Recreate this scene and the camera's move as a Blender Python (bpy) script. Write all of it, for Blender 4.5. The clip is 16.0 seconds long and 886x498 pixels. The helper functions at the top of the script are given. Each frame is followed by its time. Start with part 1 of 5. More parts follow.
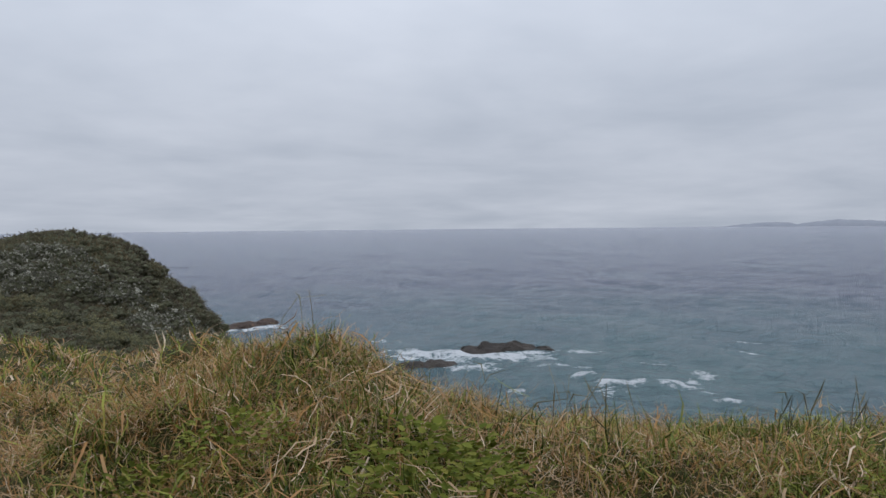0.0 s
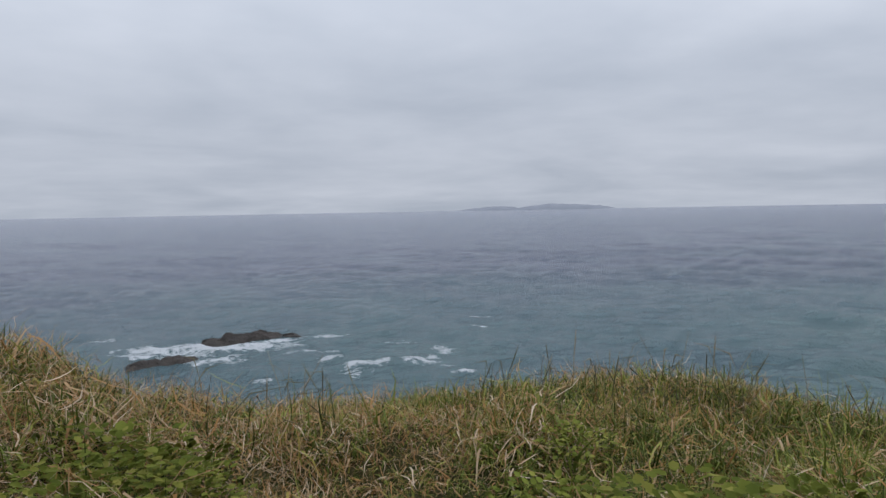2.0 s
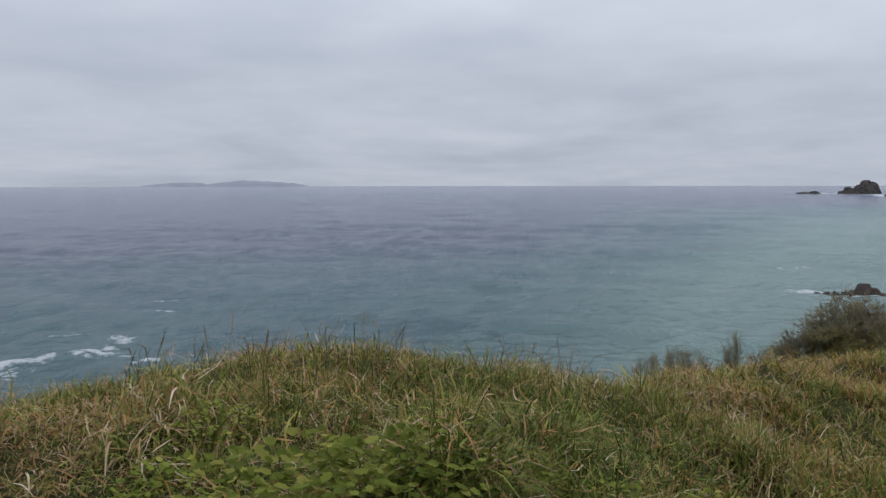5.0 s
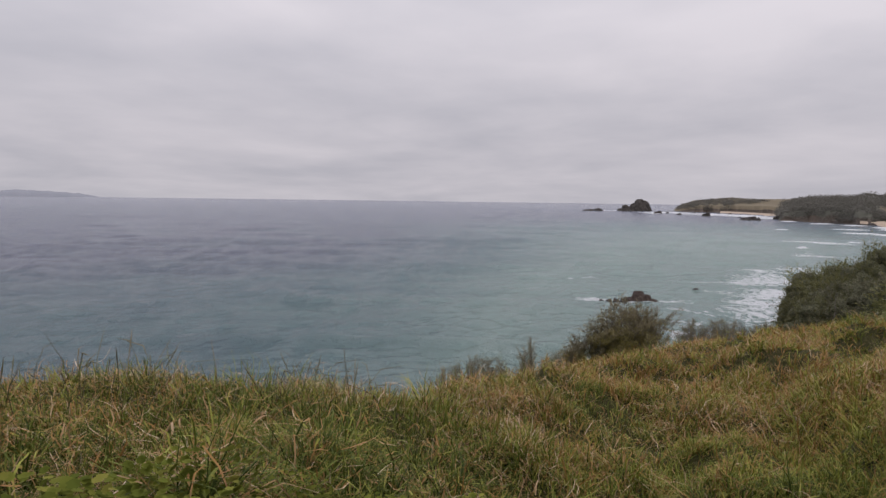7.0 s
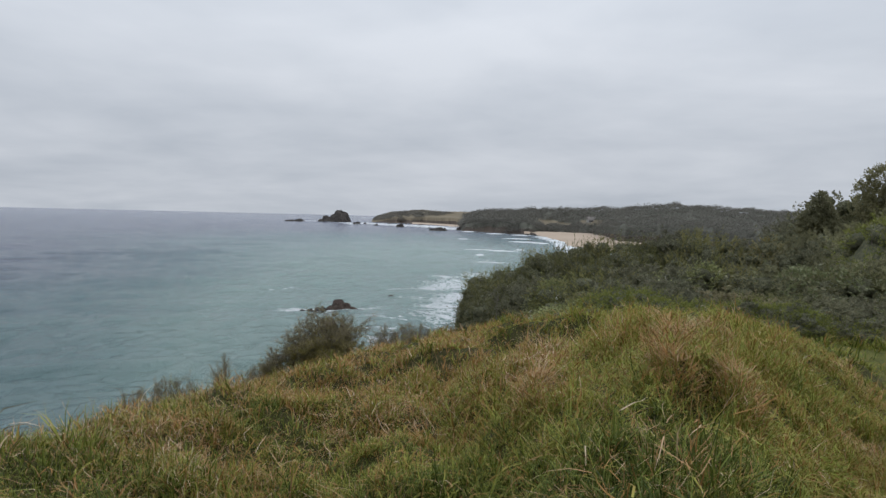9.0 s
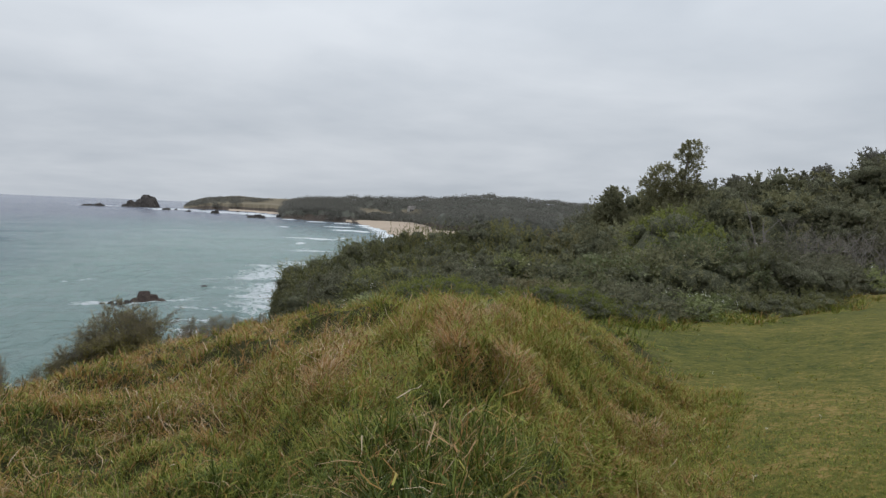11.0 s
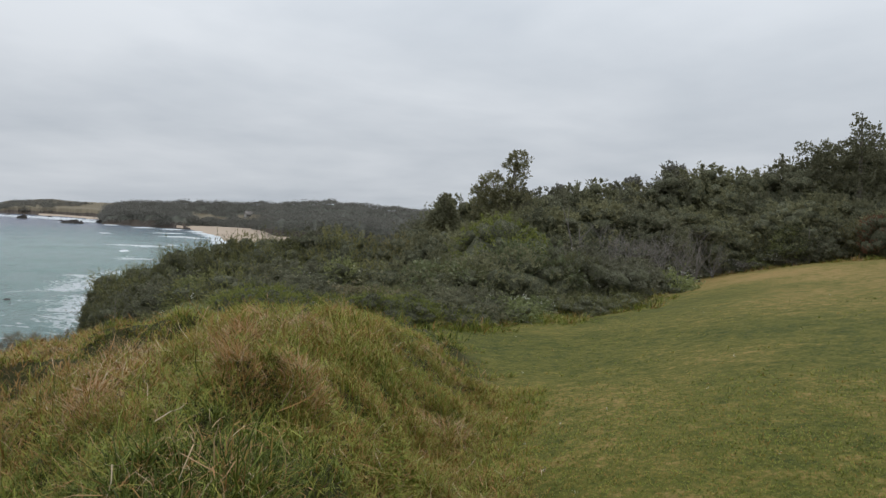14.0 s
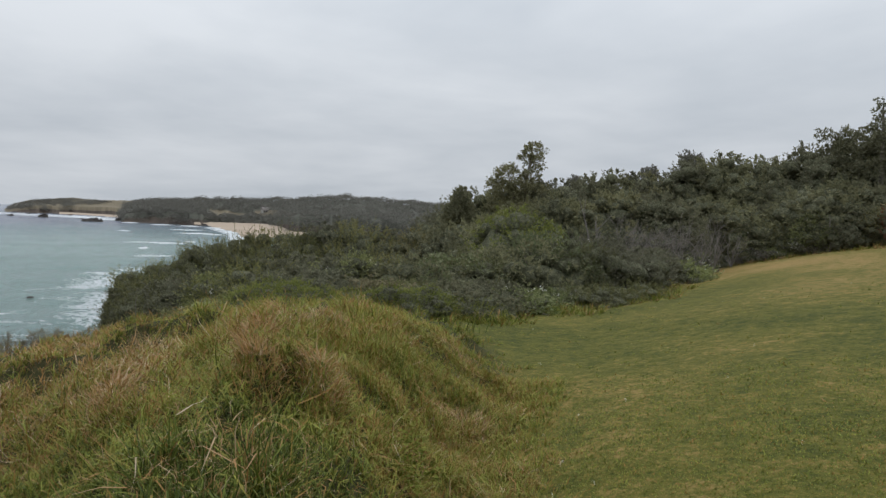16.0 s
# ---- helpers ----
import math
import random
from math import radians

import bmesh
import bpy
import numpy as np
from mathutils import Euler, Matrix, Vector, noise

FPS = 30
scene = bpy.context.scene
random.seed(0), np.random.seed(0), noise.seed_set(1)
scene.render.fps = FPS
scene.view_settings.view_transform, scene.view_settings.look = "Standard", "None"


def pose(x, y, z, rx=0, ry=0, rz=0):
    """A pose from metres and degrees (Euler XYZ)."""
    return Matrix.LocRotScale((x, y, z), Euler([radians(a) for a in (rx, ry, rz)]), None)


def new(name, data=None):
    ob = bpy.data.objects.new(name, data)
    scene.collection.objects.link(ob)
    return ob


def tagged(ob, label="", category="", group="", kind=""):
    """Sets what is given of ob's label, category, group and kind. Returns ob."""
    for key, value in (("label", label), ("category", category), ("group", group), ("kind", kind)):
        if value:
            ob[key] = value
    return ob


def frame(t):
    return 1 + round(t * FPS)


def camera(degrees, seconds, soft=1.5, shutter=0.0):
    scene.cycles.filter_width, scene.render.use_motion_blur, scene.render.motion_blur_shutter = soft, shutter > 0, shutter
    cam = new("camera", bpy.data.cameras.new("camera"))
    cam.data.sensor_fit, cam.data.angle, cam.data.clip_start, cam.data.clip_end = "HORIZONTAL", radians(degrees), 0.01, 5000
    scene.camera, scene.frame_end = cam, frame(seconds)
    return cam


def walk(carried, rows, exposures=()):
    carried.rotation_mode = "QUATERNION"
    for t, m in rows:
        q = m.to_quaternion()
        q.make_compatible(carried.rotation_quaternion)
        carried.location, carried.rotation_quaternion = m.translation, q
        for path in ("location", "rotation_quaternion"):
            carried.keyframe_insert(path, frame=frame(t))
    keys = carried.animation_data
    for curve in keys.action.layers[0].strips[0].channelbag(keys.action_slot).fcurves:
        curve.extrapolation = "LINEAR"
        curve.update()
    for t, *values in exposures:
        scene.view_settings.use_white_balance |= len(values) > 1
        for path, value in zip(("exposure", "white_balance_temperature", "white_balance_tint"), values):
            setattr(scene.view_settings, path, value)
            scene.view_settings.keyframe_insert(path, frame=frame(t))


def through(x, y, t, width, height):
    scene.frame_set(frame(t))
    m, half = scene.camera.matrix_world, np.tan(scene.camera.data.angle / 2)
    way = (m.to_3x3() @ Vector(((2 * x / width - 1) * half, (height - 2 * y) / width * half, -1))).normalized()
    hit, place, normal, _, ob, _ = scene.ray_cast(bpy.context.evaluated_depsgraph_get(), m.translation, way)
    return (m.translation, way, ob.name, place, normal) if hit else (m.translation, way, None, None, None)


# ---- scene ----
EXPO = [(0.0, -0.05, 6350, 11), (5.9, -0.05, 6350, 11), (6.6, -0.05, 6980, 20), (7.9, -0.05, 7150, 20), (8.5, 0.03, 6800, 15), (9.1, 0.05, 6600, 9), (11.0, 0.08, 6650, 8), (16.0, 0.08, 6720, 8)]
cam = camera(65.55, 16.0, soft=1.4)
EYE = 1.6  # height of the eye over the turf underfoot
ROWS = [
    (0.0, 0.000, 0.000, -0.025, -10.71, -1.86, 0.54),
    (0.5, 0.042, 0.024, -0.027, -16.06, -2.59, 0.71),
    (1.0, 0.095, 0.009, -0.029, -22.62, -2.62, 0.16),
    (1.5, 0.134, -0.002, -0.032, -28.15, -3.39, 0.64),
    (2.0, 0.163, -0.022, -0.030, -31.67, -3.36, 1.03),
    (2.5, 0.187, -0.055, -0.030, -35.55, -4.11, 0.56),
    (3.0, 0.203, -0.086, -0.023, -39.11, -3.93, 1.08),
    (3.5, 0.224, -0.119, -0.024, -44.15, -4.08, 0.65),
    (6.0, 0.339, -0.307, -0.024, -64.47, -4.85, 0.03),
    (6.5, 0.370, -0.338, -0.019, -68.60, -3.94, -0.25),
    (7.0, 0.392, -0.380, -0.022, -72.28, -4.17, -0.77),
    (7.5, 0.412, -0.452, -0.023, -78.86, -3.97, -0.79),
    (8.0, 0.407, -0.507, -0.020, -85.49, -4.13, -1.38),
    (8.5, 0.423, -0.564, -0.014, -91.83, -4.34, -1.24),
    (9.0, 0.441, -0.618, 0.001, -96.74, -2.83, -1.43),
    (9.5, 0.452, -0.652, -0.006, -101.61, -3.72, -2.86),
    (10.0, 0.457, -0.698, -0.004, -105.18, -3.72, -2.42),
    (12.5, 0.389, -1.065, 0.034, -119.93, -2.26, -4.06),
    (13.0, 0.369, -1.108, 0.036, -122.21, -2.07, -3.81),
    (13.5, 0.347, -1.143, 0.039, -123.55, -3.09, -2.88),
    (14.0, 0.316, -1.176, 0.047, -124.58, -2.27, -2.51),
    (14.5, 0.292, -1.200, 0.056, -126.50, -2.44, -3.12),
    (15.0, 0.277, -1.213, 0.053, -126.98, -2.31, -2.47),
    (15.5, 0.292, -1.205, 0.047, -126.20, -2.19, -2.30),
    (16.0, 0.312, -1.173, 0.042, -123.28, -2.89, -1.71),
]
walk(cam, [(t, pose(x, y, EYE + z, 90 + pitch, roll, yaw)) for t, x, y, z, yaw, pitch, roll in ROWS], exposures=EXPO)

SEA = EYE - 18.0  # the sea lies 18 m under the eye
OX, OY = 0.2, -0.5  # middle of the standing place

# ---- light ----
world = bpy.data.worlds.new("overcast_sky")
scene.world = world
world.use_nodes = True
wn, wl = world.node_tree.nodes, world.node_tree.links
wn.clear()


def wnode(kind, **kw):
    n = wn.new(kind)
    for k, v in kw.items():
        n.inputs[k].default_value = v
    return n


def wmath(op, a, b):
    n = wn.new("ShaderNodeMath")
    n.operation = op
    for i, v in enumerate((a, b)):
        if isinstance(v, (int, float)):
            n.inputs[i].default_value = v
        else:
            wl.new(v, n.inputs[i])
    return n.outputs[0]


tc = wn.new("ShaderNodeTexCoord")
sep = wn.new("ShaderNodeSeparateXYZ")
wl.new(tc.outputs["Generated"], sep.inputs[0])
# cloud sheet: direction laid onto a flat layer overhead
den = wmath("ADD", wmath("MAXIMUM", sep.outputs[2], 0.0), 0.13)
px, py = wmath("DIVIDE", sep.outputs[0], den), wmath("DIVIDE", sep.outputs[1], den)
comb = wn.new("ShaderNodeCombineXYZ")
wl.new(px, comb.inputs[0]), wl.new(py, comb.inputs[1])
cl1 = wnode("ShaderNodeTexNoise", Scale=0.55, Detail=5.0, Roughness=0.5, Distortion=0.4)
cl2 = wnode("ShaderNodeTexNoise", Scale=2.1, Detail=4.0, Roughness=0.5)
for c in (cl1, cl2):
    wl.new(comb.outputs[0], c.inputs["Vector"])
cl = wmath("ADD", wmath("MULTIPLY", cl1.outputs[0], 0.75), wmath("MULTIPLY", cl2.outputs[0], 0.25))
ramp = wn.new("ShaderNodeValToRGB")
wl.new(cl, ramp.inputs[0])
ramp.color_ramp.elements[0].position, ramp.color_ramp.elements[0].color = 0.34, (0.468, 0.516, 0.592, 1)
ramp.color_ramp.elements[1].position, ramp.color_ramp.elements[1].color = 0.66, (0.620, 0.662, 0.735, 1)
# an overcast sky grows brighter towards the zenith
up = wmath("ADD", 0.93, wmath("MULTIPLY", wmath("POWER", wmath("MAXIMUM", sep.outputs[2], 0.0), 1.3), 1.6))
mul = wn.new("ShaderNodeMix")
mul.data_type, mul.blend_type = "RGBA", "MULTIPLY"
mul.inputs[0].default_value = 1.0
upc = wn.new("ShaderNodeCombineColor")
for i in range(3):
    wl.new(up, upc.inputs[i])
wl.new(ramp.outputs[0], mul.inputs[6]), wl.new(upc.outputs[0], mul.inputs[7])
bg = wnode("ShaderNodeBackground", Strength=0.94)
wl.new(mul.outputs[2], bg.inputs[0])
wo = wn.new("ShaderNodeOutputWorld")
wl.new(bg.outputs[0], wo.inputs[0])
sun_data = bpy.data.lights.new("sun", "SUN")
sun_data.energy, sun_data.angle, sun_data.color = 0.6, radians(25), (1.0, 0.95, 0.88)
sun = new("sun", sun_data)
sun.matrix_world = pose(0, 0, 60, 38, 0, 35)

# ---- materials ----
def material(name):
    m = bpy.data.materials.new(name)
    m.use_nodes = True
    nt = m.node_tree
    return m, nt.nodes, nt.links, nt.nodes["Principled BSDF"]


def ramp_node(nodes, stops):
    r = nodes.new("ShaderNodeValToRGB")
    e = r.color_ramp.elements
    while len(e) < len(stops):
        e.new(0.5)
    for el, (p, c) in zip(e, stops):
        el.position, el.color = p, (*c, 1)
    return r


def noise_node(nodes, links, scale, detail=5.0, rough=0.55, coord="Object"):
    t = nodes.new("ShaderNodeTexCoord")
    n = nodes.new("ShaderNodeTexNoise")
    n.inputs["Scale"].default_value, n.inputs["Detail"].default_value, n.inputs["Roughness"].default_value = scale, detail, rough
    links.new(t.outputs[coord], n.inputs["Vector"])
    return n


def bump_node(nodes, links, height, strength, dist, bsdf):
    b = nodes.new("ShaderNodeBump")
    b.inputs["Strength"].default_value, b.inputs["Distance"].default_value = strength, dist
    links.new(height, b.inputs["Height"])
    links.new(b.outputs[0], bsdf.inputs["Normal"])


def noisy(name, stops, scale, fine, rough=0.85, bump=0.4, dist=0.03):
    """A rough surface whose colour runs through stops by a coarse and a fine noise."""
    m, n, l, p = material(name)
    a, b = noise_node(n, l, scale), noise_node(n, l, fine)
    mix = n.new("ShaderNodeMath")
    mix.operation = "MULTIPLY_ADD"
    mix.inputs[1].default_value = 0.45
    sc = n.new("ShaderNodeMath")
    sc.operation = "MULTIPLY"
    sc.inputs[1].default_value = 0.55
    l.new(a.outputs[0], sc.inputs[0]), l.new(b.outputs[0], mix.inputs[0]), l.new(sc.outputs[0], mix.inputs[2])
    r = ramp_node(n, stops)
    l.new(mix.outputs[0], r.inputs[0]), l.new(r.outputs[0], p.inputs["Base Color"])
    p.inputs["Roughness"].default_value = rough
    p.inputs["Specular IOR Level"].default_value = 0.25
    bump_node(n, l, b.outputs[0], bump, dist, p)
    return m


def leafy(name, stops, rough=0.5, through=0.25, spec=0.3, attr="", vary=False):
    """Leaves or blades: colour by island, light passes through them."""
    m, n, l, p = material(name)
    geo = n.new("ShaderNodeNewGeometry")
    value = geo.outputs["Random Per Island"]
    if attr:
        at = n.new("ShaderNodeAttribute")
        at.attribute_name = attr
        jit = n.new("ShaderNodeMath")
        jit.operation = "MULTIPLY_ADD"
        jit.inputs[1].default_value, jit.inputs[2].default_value = 0.24, -0.12
        l.new(value, jit.inputs[0])
        add = n.new("ShaderNodeMath")
        add.operation = "ADD"
        add.use_clamp = True
        l.new(at.outputs["Fac"], add.inputs[0]), l.new(jit.outputs[0], add.inputs[1])
        value = add.outputs[0]
    r = ramp_node(n, stops)
    l.new(value, r.inputs[0])
    if vary:
        info = n.new("ShaderNodeObjectInfo")
        tone = ramp_node(n, [(0.0, (0.82, 0.82, 0.85)), (0.35, (1.0, 1.0, 0.98)), (0.6, (1.14, 1.15, 1.0)), (0.8, (1.32, 1.33, 1.08)), (1.0, (1.3, 1.18, 1.06))])
        tint = n.new("ShaderNodeMix")
        tint.data_type, tint.blend_type = "RGBA", "MULTIPLY"
        tint.inputs[0].default_value = 1.0
        l.new(info.outputs["Random"], tone.inputs[0]), l.new(r.outputs[0], tint.inputs[6]), l.new(tone.outputs[0], tint.inputs[7])
        r = tint
    colour = r.outputs[2] if vary else r.outputs[0]
    l.new(colour, p.inputs["Base Color"])
    p.inputs["Roughness"].default_value, p.inputs["Specular IOR Level"].default_value = rough, spec
    tr = n.new("ShaderNodeBsdfTranslucent")
    l.new(colour, tr.inputs[0])
    mx = n.new("ShaderNodeMixShader")
    mx.inputs[0].default_value = through
    l.new(p.outputs[0], mx.inputs[1]), l.new(tr.outputs[0], mx.inputs[2])
    l.new(mx.outputs[0], n["Material Output"].inputs[0])
    return m


GRASS = [(0.0, (0.034, 0.052, 0.009)), (0.26, (0.138, 0.168, 0.031)), (0.47, (0.285, 0.295, 0.058)), (0.55, (0.295, 0.170, 0.050)), (0.66, (0.325, 0.170, 0.060)), (0.82, (0.38, 0.258, 0.138)), (1.0, (0.60, 0.48, 0.35))]
mat_grass = leafy("grass_blades", GRASS, 0.65, 0.17, 0.18, "dry")
mat_stalk = leafy("seed_stalks", [(0.0, (0.06, 0.05, 0.025)), (0.5, (0.12, 0.115, 0.05)), (1.0, (0.20, 0.15, 0.075))], 0.7, 0.1)
mat_weed = leafy("weed_leaves", [(0.0, (0.13, 0.165, 0.028)), (0.6, (0.235, 0.265, 0.050)), (1.0, (0.36, 0.34, 0.085))], 0.7, 0.42, 0.08)
mat_heath = leafy("heath_leaves", [(0.0, (0.098, 0.100, 0.050)), (0.5, (0.140, 0.140, 0.068)), (1.0, (0.200, 0.188, 0.098))], 0.8, 0.3, 0.1, "tone", True)
mat_clipped = leafy("clipped_heath_leaves", [(0.0, (0.080, 0.070, 0.050)), (0.5, (0.118, 0.103, 0.072)), (1.0, (0.166, 0.146, 0.102))], 0.8, 0.25, 0.1, "tone", True)
mat_banksia = leafy("banksia_leaves", [(0.0, (0.116, 0.116, 0.078)), (0.5, (0.163, 0.159, 0.104)), (1.0, (0.218, 0.210, 0.142))], 0.75, 0.3, 0.12, "tone", True)
mat_silver = leafy("silver_leaves", [(0.0, (0.070, 0.066, 0.050)), (0.5, (0.12, 0.116, 0.088)), (0.68, (0.22, 0.215, 0.165)), (0.85, (0.50, 0.49, 0.41)), (1.0, (0.62, 0.61, 0.52))], 0.7, 0.25, 0.12, "tone")
mat_bramble = leafy("bramble_leaves", [(0.0, (0.090, 0.106, 0.046)), (0.6, (0.172, 0.193, 0.090)), (0.9, (0.253, 0.265, 0.161)), (1.0, (0.529, 0.529, 0.460))], 0.6, 0.3, 0.2, "tone", True)
mat_olive = leafy("olive_twig_leaves", [(0.0, (0.25, 0.205, 0.060)), (0.4, (0.32, 0.285, 0.090)), (0.7, (0.27, 0.235, 0.125)), (1.0, (0.20, 0.175, 0.140))], 0.85, 0.45, 0.05, "tone")
mat_dry = leafy("grey_dead_twigs", [(0.0, (0.11, 0.10, 0.072)), (0.6, (0.195, 0.178, 0.138)), (1.0, (0.30, 0.275, 0.225))], 0.9, 0.15, 0.05, "tone")
mat_fresh = leafy("soft_green_leaves", [(0.0, (0.084, 0.104, 0.026)), (0.5, (0.164, 0.185, 0.050)), (1.0, (0.286, 0.294, 0.092))], 0.8, 0.3, 0.08, "tone")
mat_rust = leafy("rust_leaves", [(0.0, (0.11, 0.06, 0.037)), (1.0, (0.24, 0.12, 0.072))], 0.7, 0.2, 0.1, "tone")
# greyed, paled leaves: the haze of distance is mixed into their colour
mat_hazed_forest = leafy("hazed_forest_leaves", [(0.0, (0.154, 0.151, 0.132)), (0.6, (0.180, 0.175, 0.154)), (1.0, (0.214, 0.204, 0.178))], 0.95, 0.42, 0.02)
mat_clover = leafy("clover_white", [(0.0, (0.55, 0.54, 0.48)), (1.0, (0.75, 0.74, 0.68))], 0.7, 0.3)
# inner twigs, coloured to stand in for the shade inside the crowns
mat_twig_shade = noisy("twiggy_shade", [(0.35, (0.067, 0.071, 0.042)), (0.5, (0.118, 0.121, 0.071)), (0.62, (0.185, 0.178, 0.108))], 14.0, 60.0, 0.95, 1.0, 0.12)
mat_bark = noisy("grey_bark", [(0.3, (0.10, 0.085, 0.07)), (0.7, (0.24, 0.21, 0.18))], 3.0, 25.0)
mat_deadwood = noisy("bleached_wood", [(0.3, (0.12, 0.108, 0.095)), (0.7, (0.27, 0.245, 0.22))], 2.0, 20.0)
mat_rock = noisy("dark_rock", [(0.3, (0.026, 0.023, 0.021)), (0.55, (0.058, 0.05, 0.044)), (0.75, (0.12, 0.10, 0.085))], 0.5, 3.5, 0.8, 0.9, 0.25)
mat_brown_rock = noisy("brown_rock", [(0.3, (0.036, 0.027, 0.022)), (0.55, (0.078, 0.056, 0.046)), (0.75, (0.14, 0.11, 0.09))], 0.7, 4.5, 0.85, 0.9, 0.2)
mat_cliff = noisy("cliff_rock", [(0.3, (0.045, 0.037, 0.031)), (0.7, (0.12, 0.092, 0.07))], 0.05, 0.6, 0.9, 0.8, 1.0)
mat_sand = noisy("beach_sand", [(0.3, (0.33, 0.26, 0.195)), (0.7, (0.43, 0.345, 0.265))], 0.02, 0.4, 0.95, 0.2)
mat_field = noisy("dry_field", [(0.3, (0.13, 0.108, 0.07)), (0.7, (0.19, 0.158, 0.108))], 0.01, 0.2, 0.95, 0.3)
# ground under the far trees, its colour lifted for haze like theirs
mat_hazed_floor = noisy("hazed_forest_floor", [(0.3, (0.07, 0.072, 0.056)), (0.7, (0.10, 0.10, 0.08))], 0.02, 0.3, 0.95, 0.5)
mat_plaster = noisy("pale_plaster", [(0.3, (0.36, 0.34, 0.32)), (0.7, (0.46, 0.44, 0.41))], 0.5, 4.0)
mat_tile = noisy("grey_roofing", [(0.3, (0.2, 0.18, 0.17)), (0.7, (0.3, 0.27, 0.25))], 0.5, 4.0)
# island rock with the far haze painted in as pale grey-blue
mat_island = noisy("hazed_rock", [(0.3, (0.205, 0.22, 0.25)), (0.7, (0.27, 0.285, 0.32))], 0.01, 0.1)
mat_pane = noisy("dark_pane", [(0.3, (0.02, 0.02, 0.025)), (0.7, (0.03, 0.03, 0.035))], 1.0, 4.0, 0.1, 0.0)

# ground: thatch under the long grass, mown turf where the lawn lies, bare earth on the steep flank
mat_ground, gn, gl, gp = material("turf_and_earth")
gat = gn.new("ShaderNodeAttribute")
gat.attribute_name = "lawn"
ga, gb = noise_node(gn, gl, 3.2, 9.0, 0.76), noise_node(gn, gl, 17.0, 7.0, 0.75)
r1 = ramp_node(gn, [(0.3, (0.018, 0.021, 0.006)), (0.5, (0.042, 0.042, 0.014)), (0.7, (0.095, 0.075, 0.034))])
r2 = ramp_node(gn, [(0.38, (0.030, 0.038, 0.006)), (0.465, (0.074, 0.080, 0.012)), (0.535, (0.122, 0.108, 0.021)), (0.61, (0.25, 0.168, 0.062))])
gm = gn.new("ShaderNodeMath")
gm.operation = "MULTIPLY_ADD"
gm.inputs[1].default_value = 0.52
gs = gn.new("ShaderNodeMath")
gs.operation = "MULTIPLY"
gs.inputs[1].default_value = 0.48
gl.new(ga.outputs[0], gs.inputs[0]), gl.new(gb.outputs[0], gm.inputs[0]), gl.new(gs.outputs[0], gm.inputs[2])
gdry = gn.new("ShaderNodeAttribute")
gdry.attribute_name = "parched"
gshift = gn.new("ShaderNodeMath")
gshift.operation = "MULTIPLY_ADD"
gshift.inputs[1].default_value = 0.080
gl.new(gdry.outputs["Fac"], gshift.inputs[0]), gl.new(gm.outputs[0], gshift.inputs[2])
gl.new(gshift.outputs[0], r2.inputs[0]), gl.new(gb.outputs[0], r1.inputs[0])
gx = gn.new("ShaderNodeMix")
gx.data_type = "RGBA"
gl.new(gat.outputs["Fac"], gx.inputs[0]), gl.new(r1.outputs[0], gx.inputs[6]), gl.new(r2.outputs[0], gx.inputs[7])
gl.new(gx.outputs[2], gp.inputs["Base Color"])
gp.inputs["Roughness"].default_value, gp.inputs["Specular IOR Level"].default_value = 0.9, 0.15
bump_node(gn, gl, gb.outputs[0], 0.6, 0.03, gp)

# sea: deep grey-blue, milky green over sand, foam where the swell breaks
mat_sea, sn, sl, sp = material("sea_water")
sa = sn.new("ShaderNodeAttribute")
sa.attribute_name = "shallow"
sf = sn.new("ShaderNodeAttribute")
sf.attribute_name = "foam"
sr = ramp_node(sn, [(0.0, (0.108, 0.126, 0.180)), (0.5, (0.114, 0.188, 0.204)), (1.0, (0.230, 0.330, 0.308))])
cloudy = noise_node(sn, sl, 0.035, 4.0)
sm = sn.new("ShaderNodeMath")
sm.operation = "MULTIPLY_ADD"
sm.inputs[1].default_value, sm.inputs[2].default_value = 0.5, -0.25
sadd = sn.new("ShaderNodeMath")
sadd.operation, sadd.use_clamp = "ADD", True
sl.new(cloudy.outputs[0], sm.inputs[0]), sl.new(sm.outputs[0], sadd.inputs[0]), sl.new(sa.outputs["Fac"], sadd.inputs[1])
sl.new(sadd.outputs[0], sr.inputs[0])
fn1, fn2 = noise_node(sn, sl, 0.26, 9.0, 0.72), noise_node(sn, sl, 1.1, 6.0, 0.7)
fn1.inputs["Distortion"].default_value = 1.8
fsum = sn.new("ShaderNodeMath")
fsum.operation = "MULTIPLY_ADD"
fsum.inputs[1].default_value = 0.5
sl.new(fn2.outputs[0], fsum.inputs[0]), sl.new(fn1.outputs[0], fsum.inputs[2])
fadd = sn.new("ShaderNodeMath")
fadd.operation = "MULTIPLY_ADD"
fadd.inputs[1].default_value = 3.6
foff = sn.new("ShaderNodeMath")
foff.operation = "SUBTRACT"
foff.inputs[1].default_value = 2.70
sl.new(sf.outputs["Fac"], foff.inputs[0]), sl.new(fsum.outputs[0], fadd.inputs[0]), sl.new(foff.outputs[0], fadd.inputs[2])
fmap = sn.new("ShaderNodeMapRange")
fmap.inputs[1].default_value, fmap.inputs[2].default_value = 0.36, 0.86
sl.new(fadd.outputs[0], fmap.inputs[0])
smix = sn.new("ShaderNodeMix")
smix.data_type = "RGBA"
smix.inputs[7].default_value = (0.72, 0.75, 0.77, 1)
sl.new(fmap.outputs[0], smix.inputs[0]), sl.new(sr.outputs[0], smix.inputs[6]), sl.new(smix.outputs[2], sp.inputs["Base Color"])
rmix = sn.new("ShaderNodeMapRange")
rmix.inputs[3].default_value, rmix.inputs[4].default_value = 0.14, 0.9
